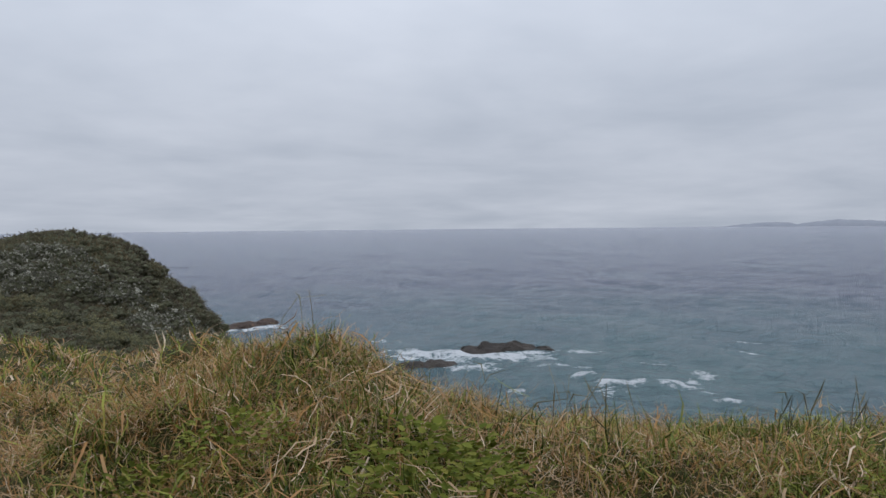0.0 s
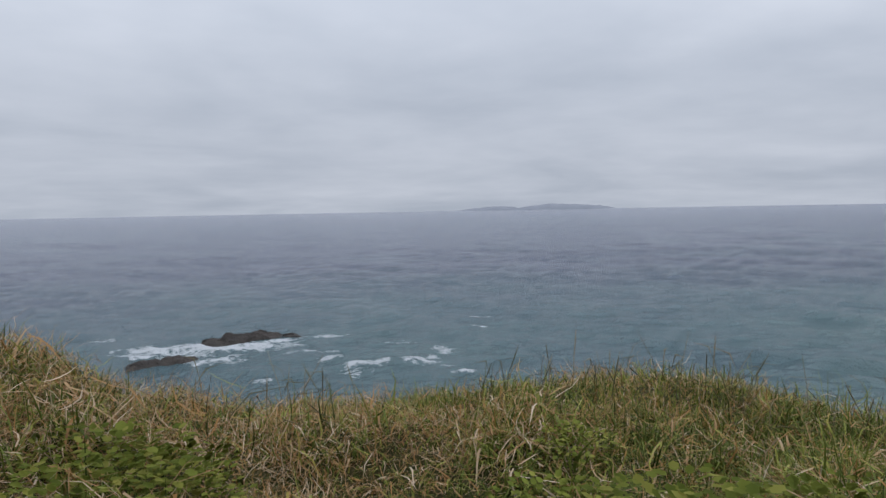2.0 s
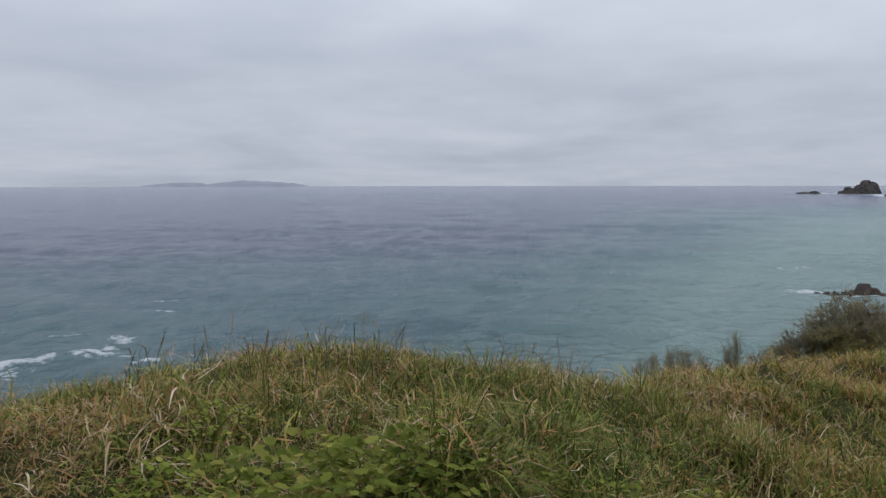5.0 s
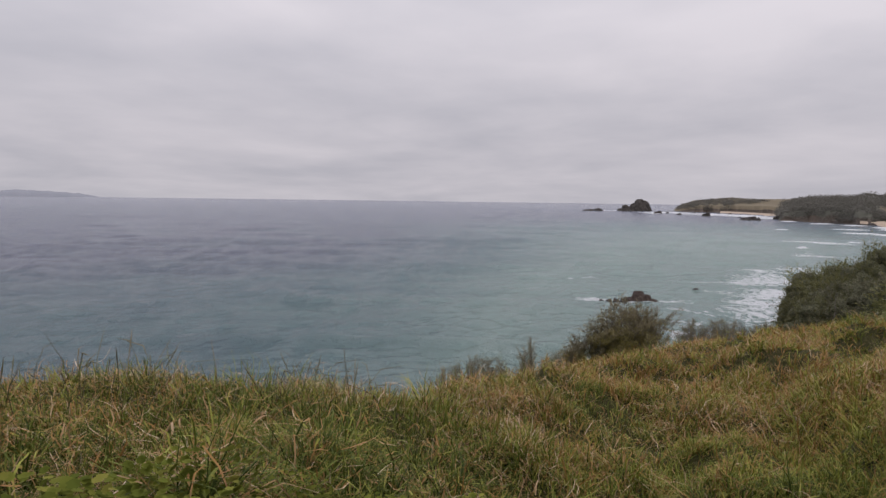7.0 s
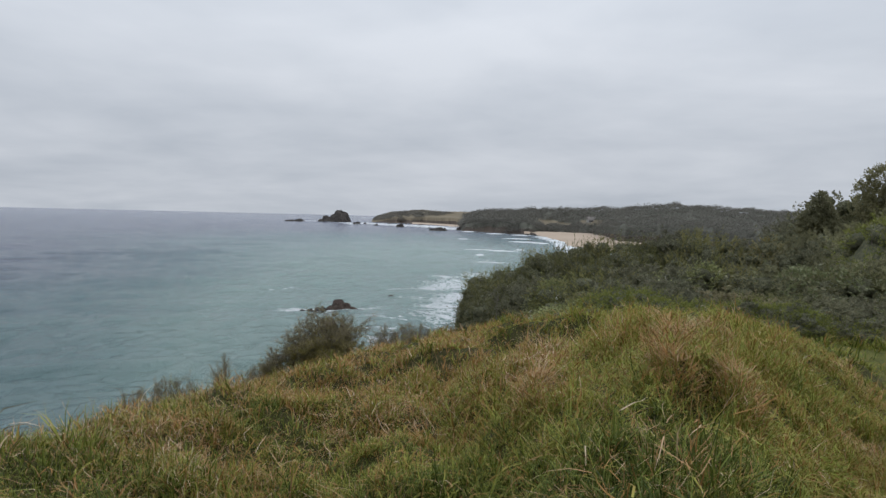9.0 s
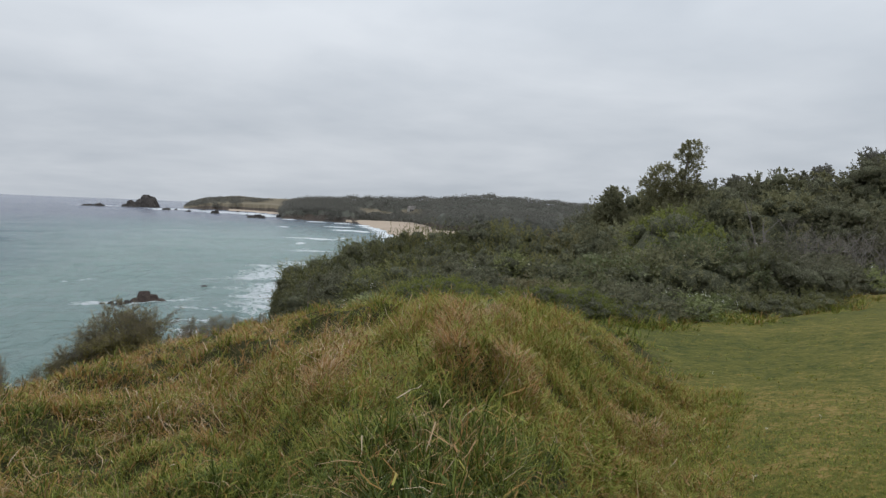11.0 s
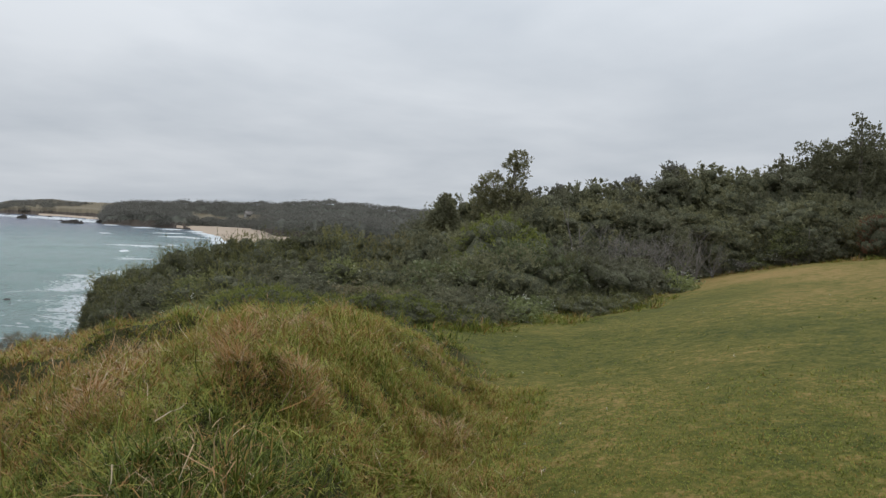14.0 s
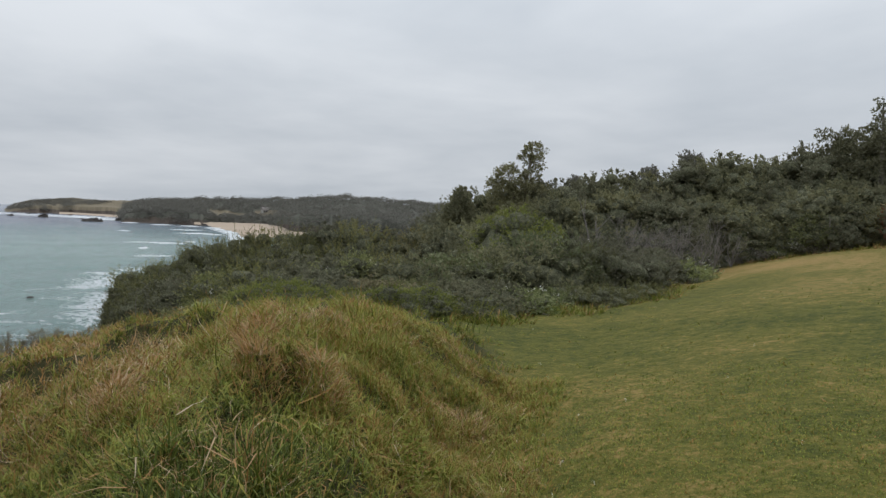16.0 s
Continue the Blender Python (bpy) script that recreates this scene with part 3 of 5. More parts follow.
for b, d, w, h, s in ((89.6, 1110, 22, 7, 61), (90.3, 1150, 9, 4, 62), (91.2, 1030, 14, 4, 63), (92.3, 1180, 12, 4, 64), (93.2, 960, 19, 9, 65), (94.9, 1120, 9, 4, 66), (96.2, 800, 30, 7, 67), (96.8, 790, 14, 5, 68), (98.1, 850, 12, 7, 69), (95.6, 900, 8, 3, 70), (101.9, 728, 12, 4, 71), (104.0, 690, 24, 4, 72), (103.2, 705, 14, 3, 73), (91.8, 900, 4, 2, 74)):
    put_rock("reef_rock", b, d, w * 0.7, w * 0.4, h * 0.62, s, "dark rock off the far point", [(-0.35, 0.7, 0.4), (0.3, 1, 0.45)], 0, 22)


def headland_height(b, s, tops_b, tops_a, front):
    """s: 0 at the water, 1 far inland."""
    d = front + s * 420
    top = (front + 150) * np.tan(np.radians(np.interp(b, tops_b, tops_a)))
    bench = 0.52 - 0.23 * smooth(103.6, 104.8, b) * (1 - smooth(109.2, 110.4, b))
    z = -18.6 + (top + 18.6) * (bench * smooth(0.0, 0.07, s) + (1 - bench) * smooth(0.05, 0.42, s))
    return d, z


def clearing(b, s):
    """Mown paddocks on the wooded headland."""
    return ((b > 104.5) & (b < 107.4) & (s > 0.115) & (s < 0.225 - 0.02 * (b - 104.5))) | ((b > 107.9) & (b < 109.7) & (s > 0.14) & (s < 0.215))


def headland(name, label, b0, b1, tops_b, tops_a, front_b, front_d, mat, lower, seed):
    b = np.linspace(b0, b1, 260)
    s = np.concatenate([np.linspace(-0.01, 0.1, 22), np.linspace(0.11, 1, 50)])
    B, S = np.meshgrid(b, s)
    front = np.interp(B, front_b, front_d) + 9 * ripple(B * 6, 0 * B, 4, seed, 4)
    d, z = headland_height(B, S, tops_b, [a - lower for a in tops_a], front)
    ends = smooth(b0, b0 + 0.7, B) * (1 - smooth(b1 - 0.4, b1, B))
    z = -19 + (z + 19) * ends + 1.8 * ripple(B * 13, S * 90, 9, seed + 1, 4) * smooth(0.0, 0.04, S) * ends
    x, y = polar(B, d)
    me = mesh_np(name, np.stack([x, y, z + EYE], -1).reshape(-1, 3), [grid_faces(len(s), len(b))], [mat_cliff, mat, mat_field])
    slope = (S[:-1, :-1] > 0.035).astype(np.int32)
    slope[clearing(B[:-1, :-1], S[:-1, :-1])] = 2
    slope = slope.ravel()
    me.polygons.foreach_set("material_index", slope)
    return tagged(new(name, me), label, "headland", kind="structure")


H2_B, H2_A = [98, 98.6, 100, 102, 106, 111, 115, 120, 124, 130, 140], [-1.0, 0.4, 0.74, 0.84, 1.02, 1.2, 1.5, 1.32, 1.05, 0.9, 0.8]
H2_FB, H2_FD = [98, 100, 104, 106, 109, 110, 111, 114, 120, 140], [800, 770, 705, 715, 690, 600, 480, 430, 380, 300]
H1_B, H1_A = [90.6, 91.4, 92.4, 94.8, 96.4, 98.2, 102], [-0.7, -0.1, 0.25, 0.48, 0.38, 0.42, 0.45]
H1_FB, H1_FD = [90.6, 94, 97, 102], [1390, 1330, 1250, 1150]
headland("headland", "far dry grassy point with scrub and a cliff", 90.5, 103, H1_B, H1_A, H1_FB, H1_FD, mat_field, 0.12, 81)
headland("headland", "forested headland behind a sandy beach", 98.0, 140, H2_B, H2_A, H2_FB, H2_FD, mat_hazed_floor, 0.5, 84)


def build_beach():
    b, s = np.meshgrid(np.linspace(103.5, 116, 90), np.linspace(0, 1, 24))
    d0 = np.interp(b, [103.5, 104.4, 105, 106, 106.5, 107, 108, 116], [706, 690, 636, 570, 500, 425, 385, 300]) + 5 * ripple(b * 8, 0 * b, 5, 91, 3)
    d1 = np.interp(b, [103.5, 106, 109, 110, 111, 116], [712, 735, 705, 615, 495, 400])
    d = d0 + (d1 - d0) * s
    x, y = polar(b, d)
    z = SEA - 0.4 + 2.2 * smooth(0, 0.6, s) + 1.6 * smooth(0.6, 1, s)
    me = mesh_np("beach", np.stack([x, y, z], -1).reshape(-1, 3), [grid_faces(24, 90)], [mat_sand])
    tagged(new("beach", me), "pale sandy beach below the wooded headland", "beach", kind="structure")
    b, s = np.meshgrid(np.linspace(94.2, 99.2, 60), np.linspace(0, 1, 8))
    d = np.interp(b, [92.5, 95, 97, 99.2], [1330, 1260, 1130, 1010]) + s * 50
    x, y = polar(b, d)
    me = mesh_np("beach", np.stack([x, y, SEA - 0.4 + 3.0 * s], -1).reshape(-1, 3), [grid_faces(8, 60)], [mat_sand])
    tagged(new("beach", me), "narrow pale beach under the far point", "beach", kind="structure")


build_beach()


# ---- foliage ----
def leaves(centres, normals, length, width, rng, cup=0.15, axis=None):
    """Diamond leaves folded along the rib, two triangles each, turned at random about their normals."""
    n = len(centres)
    t = rng.normal(size=(n, 3))
    if axis is not None:
        t, normals = axis, t
        normals -= t * np.sum(t * normals, 1, keepdims=True)
        normals /= np.linalg.norm(normals, axis=1, keepdims=True) + 1e-9
    t = t - normals * np.sum(t * normals, 1, keepdims=True)
    t /= np.linalg.norm(t, axis=1, keepdims=True) + 1e-9
    s = np.cross(normals, t)
    L = (length * rng.uniform(0.6, 1.35, n))[:, None]
    W = (width * rng.uniform(0.7, 1.3, n))[:, None]
    v = np.stack([centres - t * L / 2, centres + s * W / 2 + normals * W * cup, centres + t * L / 2, centres - s * W / 2 + normals * W * cup], 1)
    f = np.arange(4 * n).reshape(n, 4)
    return v.reshape(-1, 3), f


def unit(rng, n):
    v = rng.normal(size=(n, 3))
    return v / np.linalg.norm(v, axis=1, keepdims=True)


def crown_mesh(name, lumps, count, length, width, mat, seed, core=0.66, upright=0.3, reach=2.4, per=10):
    """A crown of leafy sprigs that grow out of lumps (x, y, z, rx, rz) where these show, over an inner mass coloured as
    shaded twigs.
    """
    rng = np.random.default_rng(seed)
    L = np.array(lumps, float)
    area = L[:, 3] * (L[:, 3] + L[:, 4])
    sprigs = count // per
    k = rng.choice(len(L), sprigs * 5, p=area / area.sum())
    u = unit(rng, len(k))
    rad = np.stack([L[k, 3], L[k, 3], L[k, 4]], -1)
    rag = 1 + 0.34 * ripple(u[:, 0] * 2.5 + L[k, 0] * 5, u[:, 1] * 2.5 + u[:, 2] * 2.1 + L[k, 2] * 3, 1.0, seed % 50 + 100, 3, 0.6)
    c = L[k, :3] + u * rad * ((0.98 - 0.4 * rng.random(len(k)) ** 1.6) * rag)[:, None]
    inside = np.full(len(k), 9.0)
    for j in range(len(L)):
        q = np.linalg.norm((c - L[j, :3]) / np.array([L[j, 3], L[j, 3], L[j, 4]]), axis=1)
        inside = np.where(k == j, inside, np.minimum(inside, q))
    keep = np.nonzero((inside > 0.74) & (c[:, 2] > 0.02))[0][:sprigs]
    c, u = c[keep], u[keep]
    n = len(c)
    ax = u * 0.6 + rng.normal(size=u.shape) * 0.4 + np.array([0, 0, upright])
    ax /= np.linalg.norm(ax, axis=1, keepdims=True)
    size = length * reach * rng.uniform(0.5, 1.5, n)
    long_one = rng.random(n) < 0.08
    size[long_one] *= 1.7
    j = np.repeat(np.arange(n), per)
    t = np.tile((np.arange(per) + 0.5) / per, n)
    out = unit(rng, len(j))
    p = c[j] + ax[j] * (size[j] * t)[:, None] + out * (length * 0.75 * (1.1 - 0.6 * t))[:, None]
    la = ax[j] * 0.8 + out * 0.7
    la /= np.linalg.norm(la, axis=1, keepdims=True)
    v, f = leaves(p, rng.normal(size=p.shape), length, width, rng, 0.15, la)
    tone = np.clip(0.1 + 0.45 * rng.random(n)[j] + 0.35 * t, 0, 1)
    V, tones, base = [v], [np.repeat(tone, 4)], len(v)
    quads = [f]
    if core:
        # inner lumps whose twig colour carries the shade behind the leaves
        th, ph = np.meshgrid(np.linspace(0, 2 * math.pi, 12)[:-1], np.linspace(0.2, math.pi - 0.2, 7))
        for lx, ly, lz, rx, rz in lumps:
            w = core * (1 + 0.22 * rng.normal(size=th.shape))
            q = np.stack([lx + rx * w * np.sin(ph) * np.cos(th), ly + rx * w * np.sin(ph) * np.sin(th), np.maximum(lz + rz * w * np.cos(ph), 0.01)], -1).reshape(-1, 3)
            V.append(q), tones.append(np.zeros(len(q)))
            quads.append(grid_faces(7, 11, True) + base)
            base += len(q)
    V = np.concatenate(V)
    me = mesh_np(name, V, quads, [mat, mat_twig_shade], [("tone", np.concatenate(tones))])
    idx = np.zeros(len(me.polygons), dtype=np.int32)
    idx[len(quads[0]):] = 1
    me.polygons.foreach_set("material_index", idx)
    return me


def tube(points, radii, sides=6):
    """Verts and quads of a tapered limb along points."""
    pts = [Vector(p) for p in points]
    V = []
    for i, p in enumerate(pts):
        t = (pts[min(i + 1, len(pts) - 1)] - pts[max(i - 1, 0)]).normalized()
        a = t.orthogonal().normalized()
        c = t.cross(a)
        for k in range(sides):
            w = 2 * math.pi * k / sides
            V.append(p + (a * math.cos(w) + c * math.sin(w)) * radii[i])
    return np.array([tuple(v) for v in V]), grid_faces(len(pts), sides, True)


def limb_mesh(name, limbs, mat, sides=6):
    V, F, base = [], [], 0
    for pts, radii in limbs:
        v, f = tube(pts, radii, sides)
        V.append(v), F.append(f + base)
        base += len(v)
    return mesh_np(name, np.concatenate(V), [np.concatenate(F)], [mat])


def grown_limbs(rng, count, height, spread, thick, wiggle=0.12):
    """Limbs that fan out from the root."""
    out = []
    for i in range(count):
        a = rng.uniform(0, 2 * math.pi)
        r = spread * rng.uniform(0.3, 1.0)
        h = height * rng.uniform(0.7, 1.0)
        pts = []
        for k in range(6):
            s = k / 5
            pts.append((r * s ** 1.3 * math.cos(a) + rng.normal() * wiggle * s * height * 0.15, r * s ** 1.3 * math.sin(a) + rng.normal() * wiggle * s * height * 0.15, h * s))
        out.append((pts, [thick * (1 - 0.85 * k / 5) for k in range(6)]))
    return out


def plant(name, crown, limbs, label, category, group=""):
    root = new(name)
    root.empty_display_size = 0.2
    tagged(root, label, category, group)
    link_part("trunk", limbs, root)
    link_part("crown", crown, root)
    return root


def shrub_crown(seed, tall, lumps, small, count, length, width, mat, per=8, reach=1.6, upright=0.4, spray=0.35, low=-0.35, spikes=0.05, rosette=0.0, core=0.80, flat=1.0, heads=0):
    """A dense shrub of radius 1 and the given height: billows set round a body, with sprigs of leaves growing out of each billow.
    spray: how far the sprigs stand off; low: how far down the billows reach; rosette: share of leaves gathered in whorls at the tips."""
    rng = np.random.default_rng(seed)
    mid, half = 0.42 * tall, np.array([0.80, 0.80, 0.56 * tall])
    u = unit(rng, lumps * 3)
    u = u[u[:, 2] > low][:lumps]
    rad = small * rng.uniform(0.65, 1.25, len(u))
    cen = u * half * (rng.uniform(0.80, 1.08, len(u)) + 0.10 * ripple(u[:, 0] * 2, u[:, 1] * 2 + u[:, 2], 0.8, seed % 50 + 260, 2))[:, None] + np.array([0, 0, mid])
    rz = rad * min(1.0, 0.45 + 0.4 * tall) * flat
    k = rng.choice(len(u), count // per * 4, p=rad ** 2 / np.sum(rad ** 2))
    w = unit(rng, len(k))
    c = cen[k] + w * np.stack([rad[k], rad[k], rz[k]], -1) * rng.uniform(0.80, 1.04, len(k))[:, None]
    inside = np.full(len(k), 9.0)
    for j in range(len(u)):
        q = np.linalg.norm((c - cen[j]) / np.array([rad[j], rad[j], rz[j]]), axis=1)
        inside = np.where(k == j, inside, np.minimum(inside, q))
    q = np.linalg.norm((c - np.array([0, 0, mid])) / half, axis=1)
    keep = np.nonzero((inside > 0.86) & (q > 0.88) & (c[:, 2] > 0.02))[0][:count // per]
    c, w, k = c[keep], w[keep], k[keep]
    n = len(c)
    ax = w * 0.8 + u[k] * 0.3 + rng.normal(size=w.shape) * 0.35 + np.array([0, 0, upright])
    ax /= np.linalg.norm(ax, axis=1, keepdims=True)
    size = length * reach * rng.uniform(0.6, 1.4, n)
    size[rng.random(n) < spikes] *= 2.0
    j = np.repeat(np.arange(n), per)
    t = np.tile((np.arange(per) + 0.5) / per, n)
    t = np.where(rng.random(len(t)) < rosette, 0.9, t)
    out = unit(rng, len(j))
    p = c[j] + ax[j] * (size[j] * t)[:, None] + out * (length * spray * (1.1 - 0.6 * t))[:, None]
    la = ax[j] * (0.9 - 0.4 * rosette) + out * (0.6 + 0.5 * rosette)
    la /= np.linalg.norm(la, axis=1, keepdims=True)
    v, f = leaves(p, rng.normal(size=p.shape), length, width, rng, 0.15, la)
    if heads:
        # whorls of leaves on bare shoots that stand out of the top
        top = np.nonzero(w[:, 2] > 0.55)[0]
        pick = top[np.argsort(-c[top, 2] + rng.normal(0, 0.12 * tall, len(top)))[:heads]]
        g = np.repeat(np.arange(len(pick)), 30)
        rise = rng.uniform(0.05, 0.20, len(pick))
        knot = np.tile(np.repeat([0.45, 0.8, 1.0], 10), len(pick))
        lean = rng.normal(0, 0.35, (len(pick), 3)) * np.array([1, 1, 0.2]) + np.array([0, 0, 1])
        spray_out = unit(rng, len(g))
        hp = c[pick][g] + lean[g] * (rise[g] * knot)[:, None] + spray_out * length * 0.45
        ha = spray_out + np.array([0, 0, 0.55])
        ha /= np.linalg.norm(ha, axis=1, keepdims=True)
        hv, hf = leaves(hp, rng.normal(size=hp.shape), length * 0.95, width * 1.1, rng, 0.15, ha)
        f = np.concatenate([f, hf + len(v)])
        v = np.concatenate([v, hv])
    tone = np.clip(0.16 + 0.28 * rng.random(len(u))[k][j] + 0.25 * rng.random(n)[j] + 0.25 * t, 0, 1)
    tone = np.concatenate([tone, np.full(len(f) - len(tone), 0.45)])
    V, tones, quads, base = [v], [np.repeat(tone, 4)], [f], len(v)
    # solid cores, the shade of the crevices put into their twig colour
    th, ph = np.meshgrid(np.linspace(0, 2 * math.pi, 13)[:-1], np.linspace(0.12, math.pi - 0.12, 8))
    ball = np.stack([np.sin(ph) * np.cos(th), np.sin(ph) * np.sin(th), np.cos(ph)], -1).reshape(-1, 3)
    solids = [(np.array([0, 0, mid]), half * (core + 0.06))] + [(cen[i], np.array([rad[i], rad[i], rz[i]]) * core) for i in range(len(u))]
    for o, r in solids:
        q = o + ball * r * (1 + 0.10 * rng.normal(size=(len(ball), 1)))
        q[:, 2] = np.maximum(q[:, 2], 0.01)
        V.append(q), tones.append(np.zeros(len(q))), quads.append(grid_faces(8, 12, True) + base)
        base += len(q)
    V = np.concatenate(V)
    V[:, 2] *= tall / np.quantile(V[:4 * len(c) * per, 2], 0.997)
    me = mesh_np("crown", V, quads, [mat, mat_twig_shade], [("tone", np.concatenate(tones))])
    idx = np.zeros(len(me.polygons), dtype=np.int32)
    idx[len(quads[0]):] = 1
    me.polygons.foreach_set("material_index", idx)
    return me


def branching(rng, stems, tall, spread, thick, mat):
    """Fine much-branched twigs fanning out of a root: stems, branches, twigs; also the tips."""
    limbs, tips = [], []
    for i in range(stems):
        turn, steep = rng.uniform(0, 2 * math.pi), math.radians(88 * math.sqrt((i + 0.5) / stems))
        r, h = spread * 0.72 * math.cos(steep), tall * (0.12 + 0.64 * math.sin(steep))
        pts = [(r * k / 5 * math.cos(turn) + rng.normal() * 0.012 * k, r * k / 5 * math.sin(turn) + rng.normal() * 0.012 * k, h * (k / 5) ** 0.85) for k in range(6)]
        radii = [thick * (1 - 0.15 * k) for k in range(6)]
        limbs.append((pts, radii))
        for i in range(7):
            s = rng.integers(1, 6)
            p = Vector(pts[s])
            d = Vector((p.x * 0.55 + rng.normal() * spread * 0.22, p.y * 0.55 + rng.normal() * spread * 0.22, tall * rng.uniform(0.08, 0.32)))
            q = p + d * 0.6
            limbs.append(([p, (p + q) / 2 + Vector(rng.normal(0, 0.015, 3)), q], [thick * 0.5, thick * 0.38, thick * 0.25]))
            for m in range(4):
                e = q + Vector((d.x * 0.5 + rng.normal() * spread * 0.10, d.y * 0.5 + rng.normal() * spread * 0.10, tall * rng.uniform(0.02, 0.17)))
                limbs.append(([q, (q + e) / 2 + Vector(rng.normal(0, 0.01, 3)), e], [thick * 0.25, thick * 0.2, thick * 0.12]))
                tips.append((np.array(q), np.array(e)))
    return limb_mesh("trunk", limbs, mat, 3), tips


def twig_crown(rng, tips, per, length, width, mat):
    """Small leaves strung along the twigs."""
    a, b = np.array([t[0] for t in tips]), np.array([t[1] for t in tips])
    j = np.repeat(np.arange(len(tips)), per)
    t = rng.uniform(0.05, 1.1, len(j))[:, None]
    p = a[j] + (b - a)[j] * t + rng.normal(0, length * 0.45, (len(j), 3))
    ax = (b - a)[j] / (np.linalg.norm((b - a)[j], axis=1, keepdims=True) + 1e-9) + unit(rng, len(j)) * 0.9
    ax /= np.linalg.norm(ax, axis=1, keepdims=True)
    v, f = leaves(p, rng.normal(size=p.shape), length, width, rng, 0.15, ax)
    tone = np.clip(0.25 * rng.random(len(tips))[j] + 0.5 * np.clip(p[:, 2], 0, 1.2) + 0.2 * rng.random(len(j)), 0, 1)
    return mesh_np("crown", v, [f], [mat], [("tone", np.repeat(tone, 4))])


# prototypes of radius 1 in a few heights, each built once
PROTO = {}
HEIGHTS = (0.65, 1.0, 1.5, 2.2, 3.2)


def prototype(kind, seed, ratio):
    tall = min(HEIGHTS, key=lambda h: abs(math.log(h / ratio)))
    key = (kind, seed, tall)
    if key in PROTO:
        return PROTO[key]
    rng = np.random.default_rng(900 + seed + int(tall * 100))
    lim = limb_mesh("trunk", grown_limbs(rng, 6, 0.8 * tall, 0.6, 0.03), mat_bark, 5)
    sd = 40 * seed + int(tall * 10)
    area = 0.55 + 0.45 * tall
    many = lambda n: int(n * area)
    if kind == "heath":
        cr = shrub_crown(sd + 1, tall, many(46), 0.22, many(4400), 0.062, 0.020, mat_heath, 8, 3.4, 0.95, 0.5, -0.5, 0.12, 0.0, 0.78)
    elif kind == "fresh":
        cr = shrub_crown(sd + 2, tall, many(30), 0.28, many(4200), 0.060, 0.020, mat_fresh, 8, 2.6, 0.7, 0.6, -0.4, 0.06, 0.0, 0.78)
    elif kind == "banksia":
        cr = shrub_crown(sd + 3, tall, many(40), 0.22, many(4300), 0.070, 0.026, mat_banksia, 9, 2.4, 0.55, 0.6, -0.5, 0.08, 0.35, 0.74, 1.0, 8)
    elif kind == "silver":
        cr = shrub_crown(sd + 4, tall, many(26), 0.22, many(1700), 0.125, 0.046, mat_silver, 11, 0.9, 0.7, 0.35, -0.4, 0.05, 0.8, 0.74)
    elif kind == "bramble":
        cr = shrub_crown(sd + 5, tall, many(36), 0.23, many(3400), 0.066, 0.042, mat_bramble, 7, 3.2, 0.4, 0.8, -0.6, 0.14, 0.0, 0.70)
    elif kind == "rust":
        cr = shrub_crown(sd + 6, tall, many(20), 0.3, many(3600), 0.06, 0.022, mat_rust, 8, 1.6, 0.4, 0.4)
    elif kind == "clipped":
        cr = shrub_crown(sd + 7, tall, many(60), 0.19, many(2000), 0.066, 0.030, mat_clipped, 8, 1.6, 0.3, 0.7, -0.5, 0.04, 0.0, 0.84)
    elif kind == "twiggy":
        lim, tips = branching(rng, 18, tall, 0.95, 0.013, mat_bark)
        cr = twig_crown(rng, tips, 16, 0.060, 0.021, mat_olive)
    elif kind == "dry":
        lim, tips = branching(rng, 13, tall, 0.95, 0.013, mat_deadwood)
        cr = twig_crown(rng, tips, 3, 0.05, 0.012, mat_dry)
    elif kind == "tree":
        cr = shrub_crown(sd + 8, tall, many(52), 0.24, many(4600), 0.068, 0.030, mat_banksia, 9, 2.2, 0.4, 0.7, -0.7, 0.05, 0.2, 0.70, 0.9, 11)
        lim = limb_mesh("trunk", grown_limbs(rng, 5, 0.8 * tall, 0.5, 0.035), mat_bark, 6)
    PROTO[key] = (lim, cr, tall)
    return PROTO[key]


BRAMBLES = []


def put_plant(name, kind, seed, b, d, radius, height, label, category="shrub", group="", sink=0.1):
    lim, cr, tall = prototype(kind, seed, height / radius)
    if name == "shrub":
        name = {"clipped": "heath_shrub", "heath": "heath_shrub", "bramble": "bramble_bush", "silver": "silver_shrub", "twiggy": "twiggy_shrub", "banksia": "leafy_shrub"}.get(kind, name)
    ob = plant(name, cr, lim, label, category, group)
    x, y = polar(b, d)
    z = float(land(x, y)) - sink
    ob.matrix_world = pose(x, y, z, 0, 0, (seed * 77 + b * 13) % 360) @ Matrix.Diagonal((radius, radius, height / tall, 1))
    if kind == "bramble":
        BRAMBLES.append((x, y, z, radius, height))
    return ob


def height_for(b, d, angle):
    """Height of a plant at bearing b and distance d whose top stands at that angle over the eye's level."""
    x, y = polar(b, d)
    return max(0.5, EYE + d * math.tan(math.radians(angle)) - float(land(x, y)) + 0.1)


rnd = random.Random(5)

# thicket on the flank and along the lawn
THICK_B, THICK_A = [97.4, 98.2, 99.5, 102, 105, 108, 113, 116, 118.4, 119.5, 124, 130], [-7.6, -6.0, -4.9, -3.8, -2.6, -1.75, -1.4, -0.6, -0.7, -1.6, -0.8, -0.5]
b = 101.4
i = 0
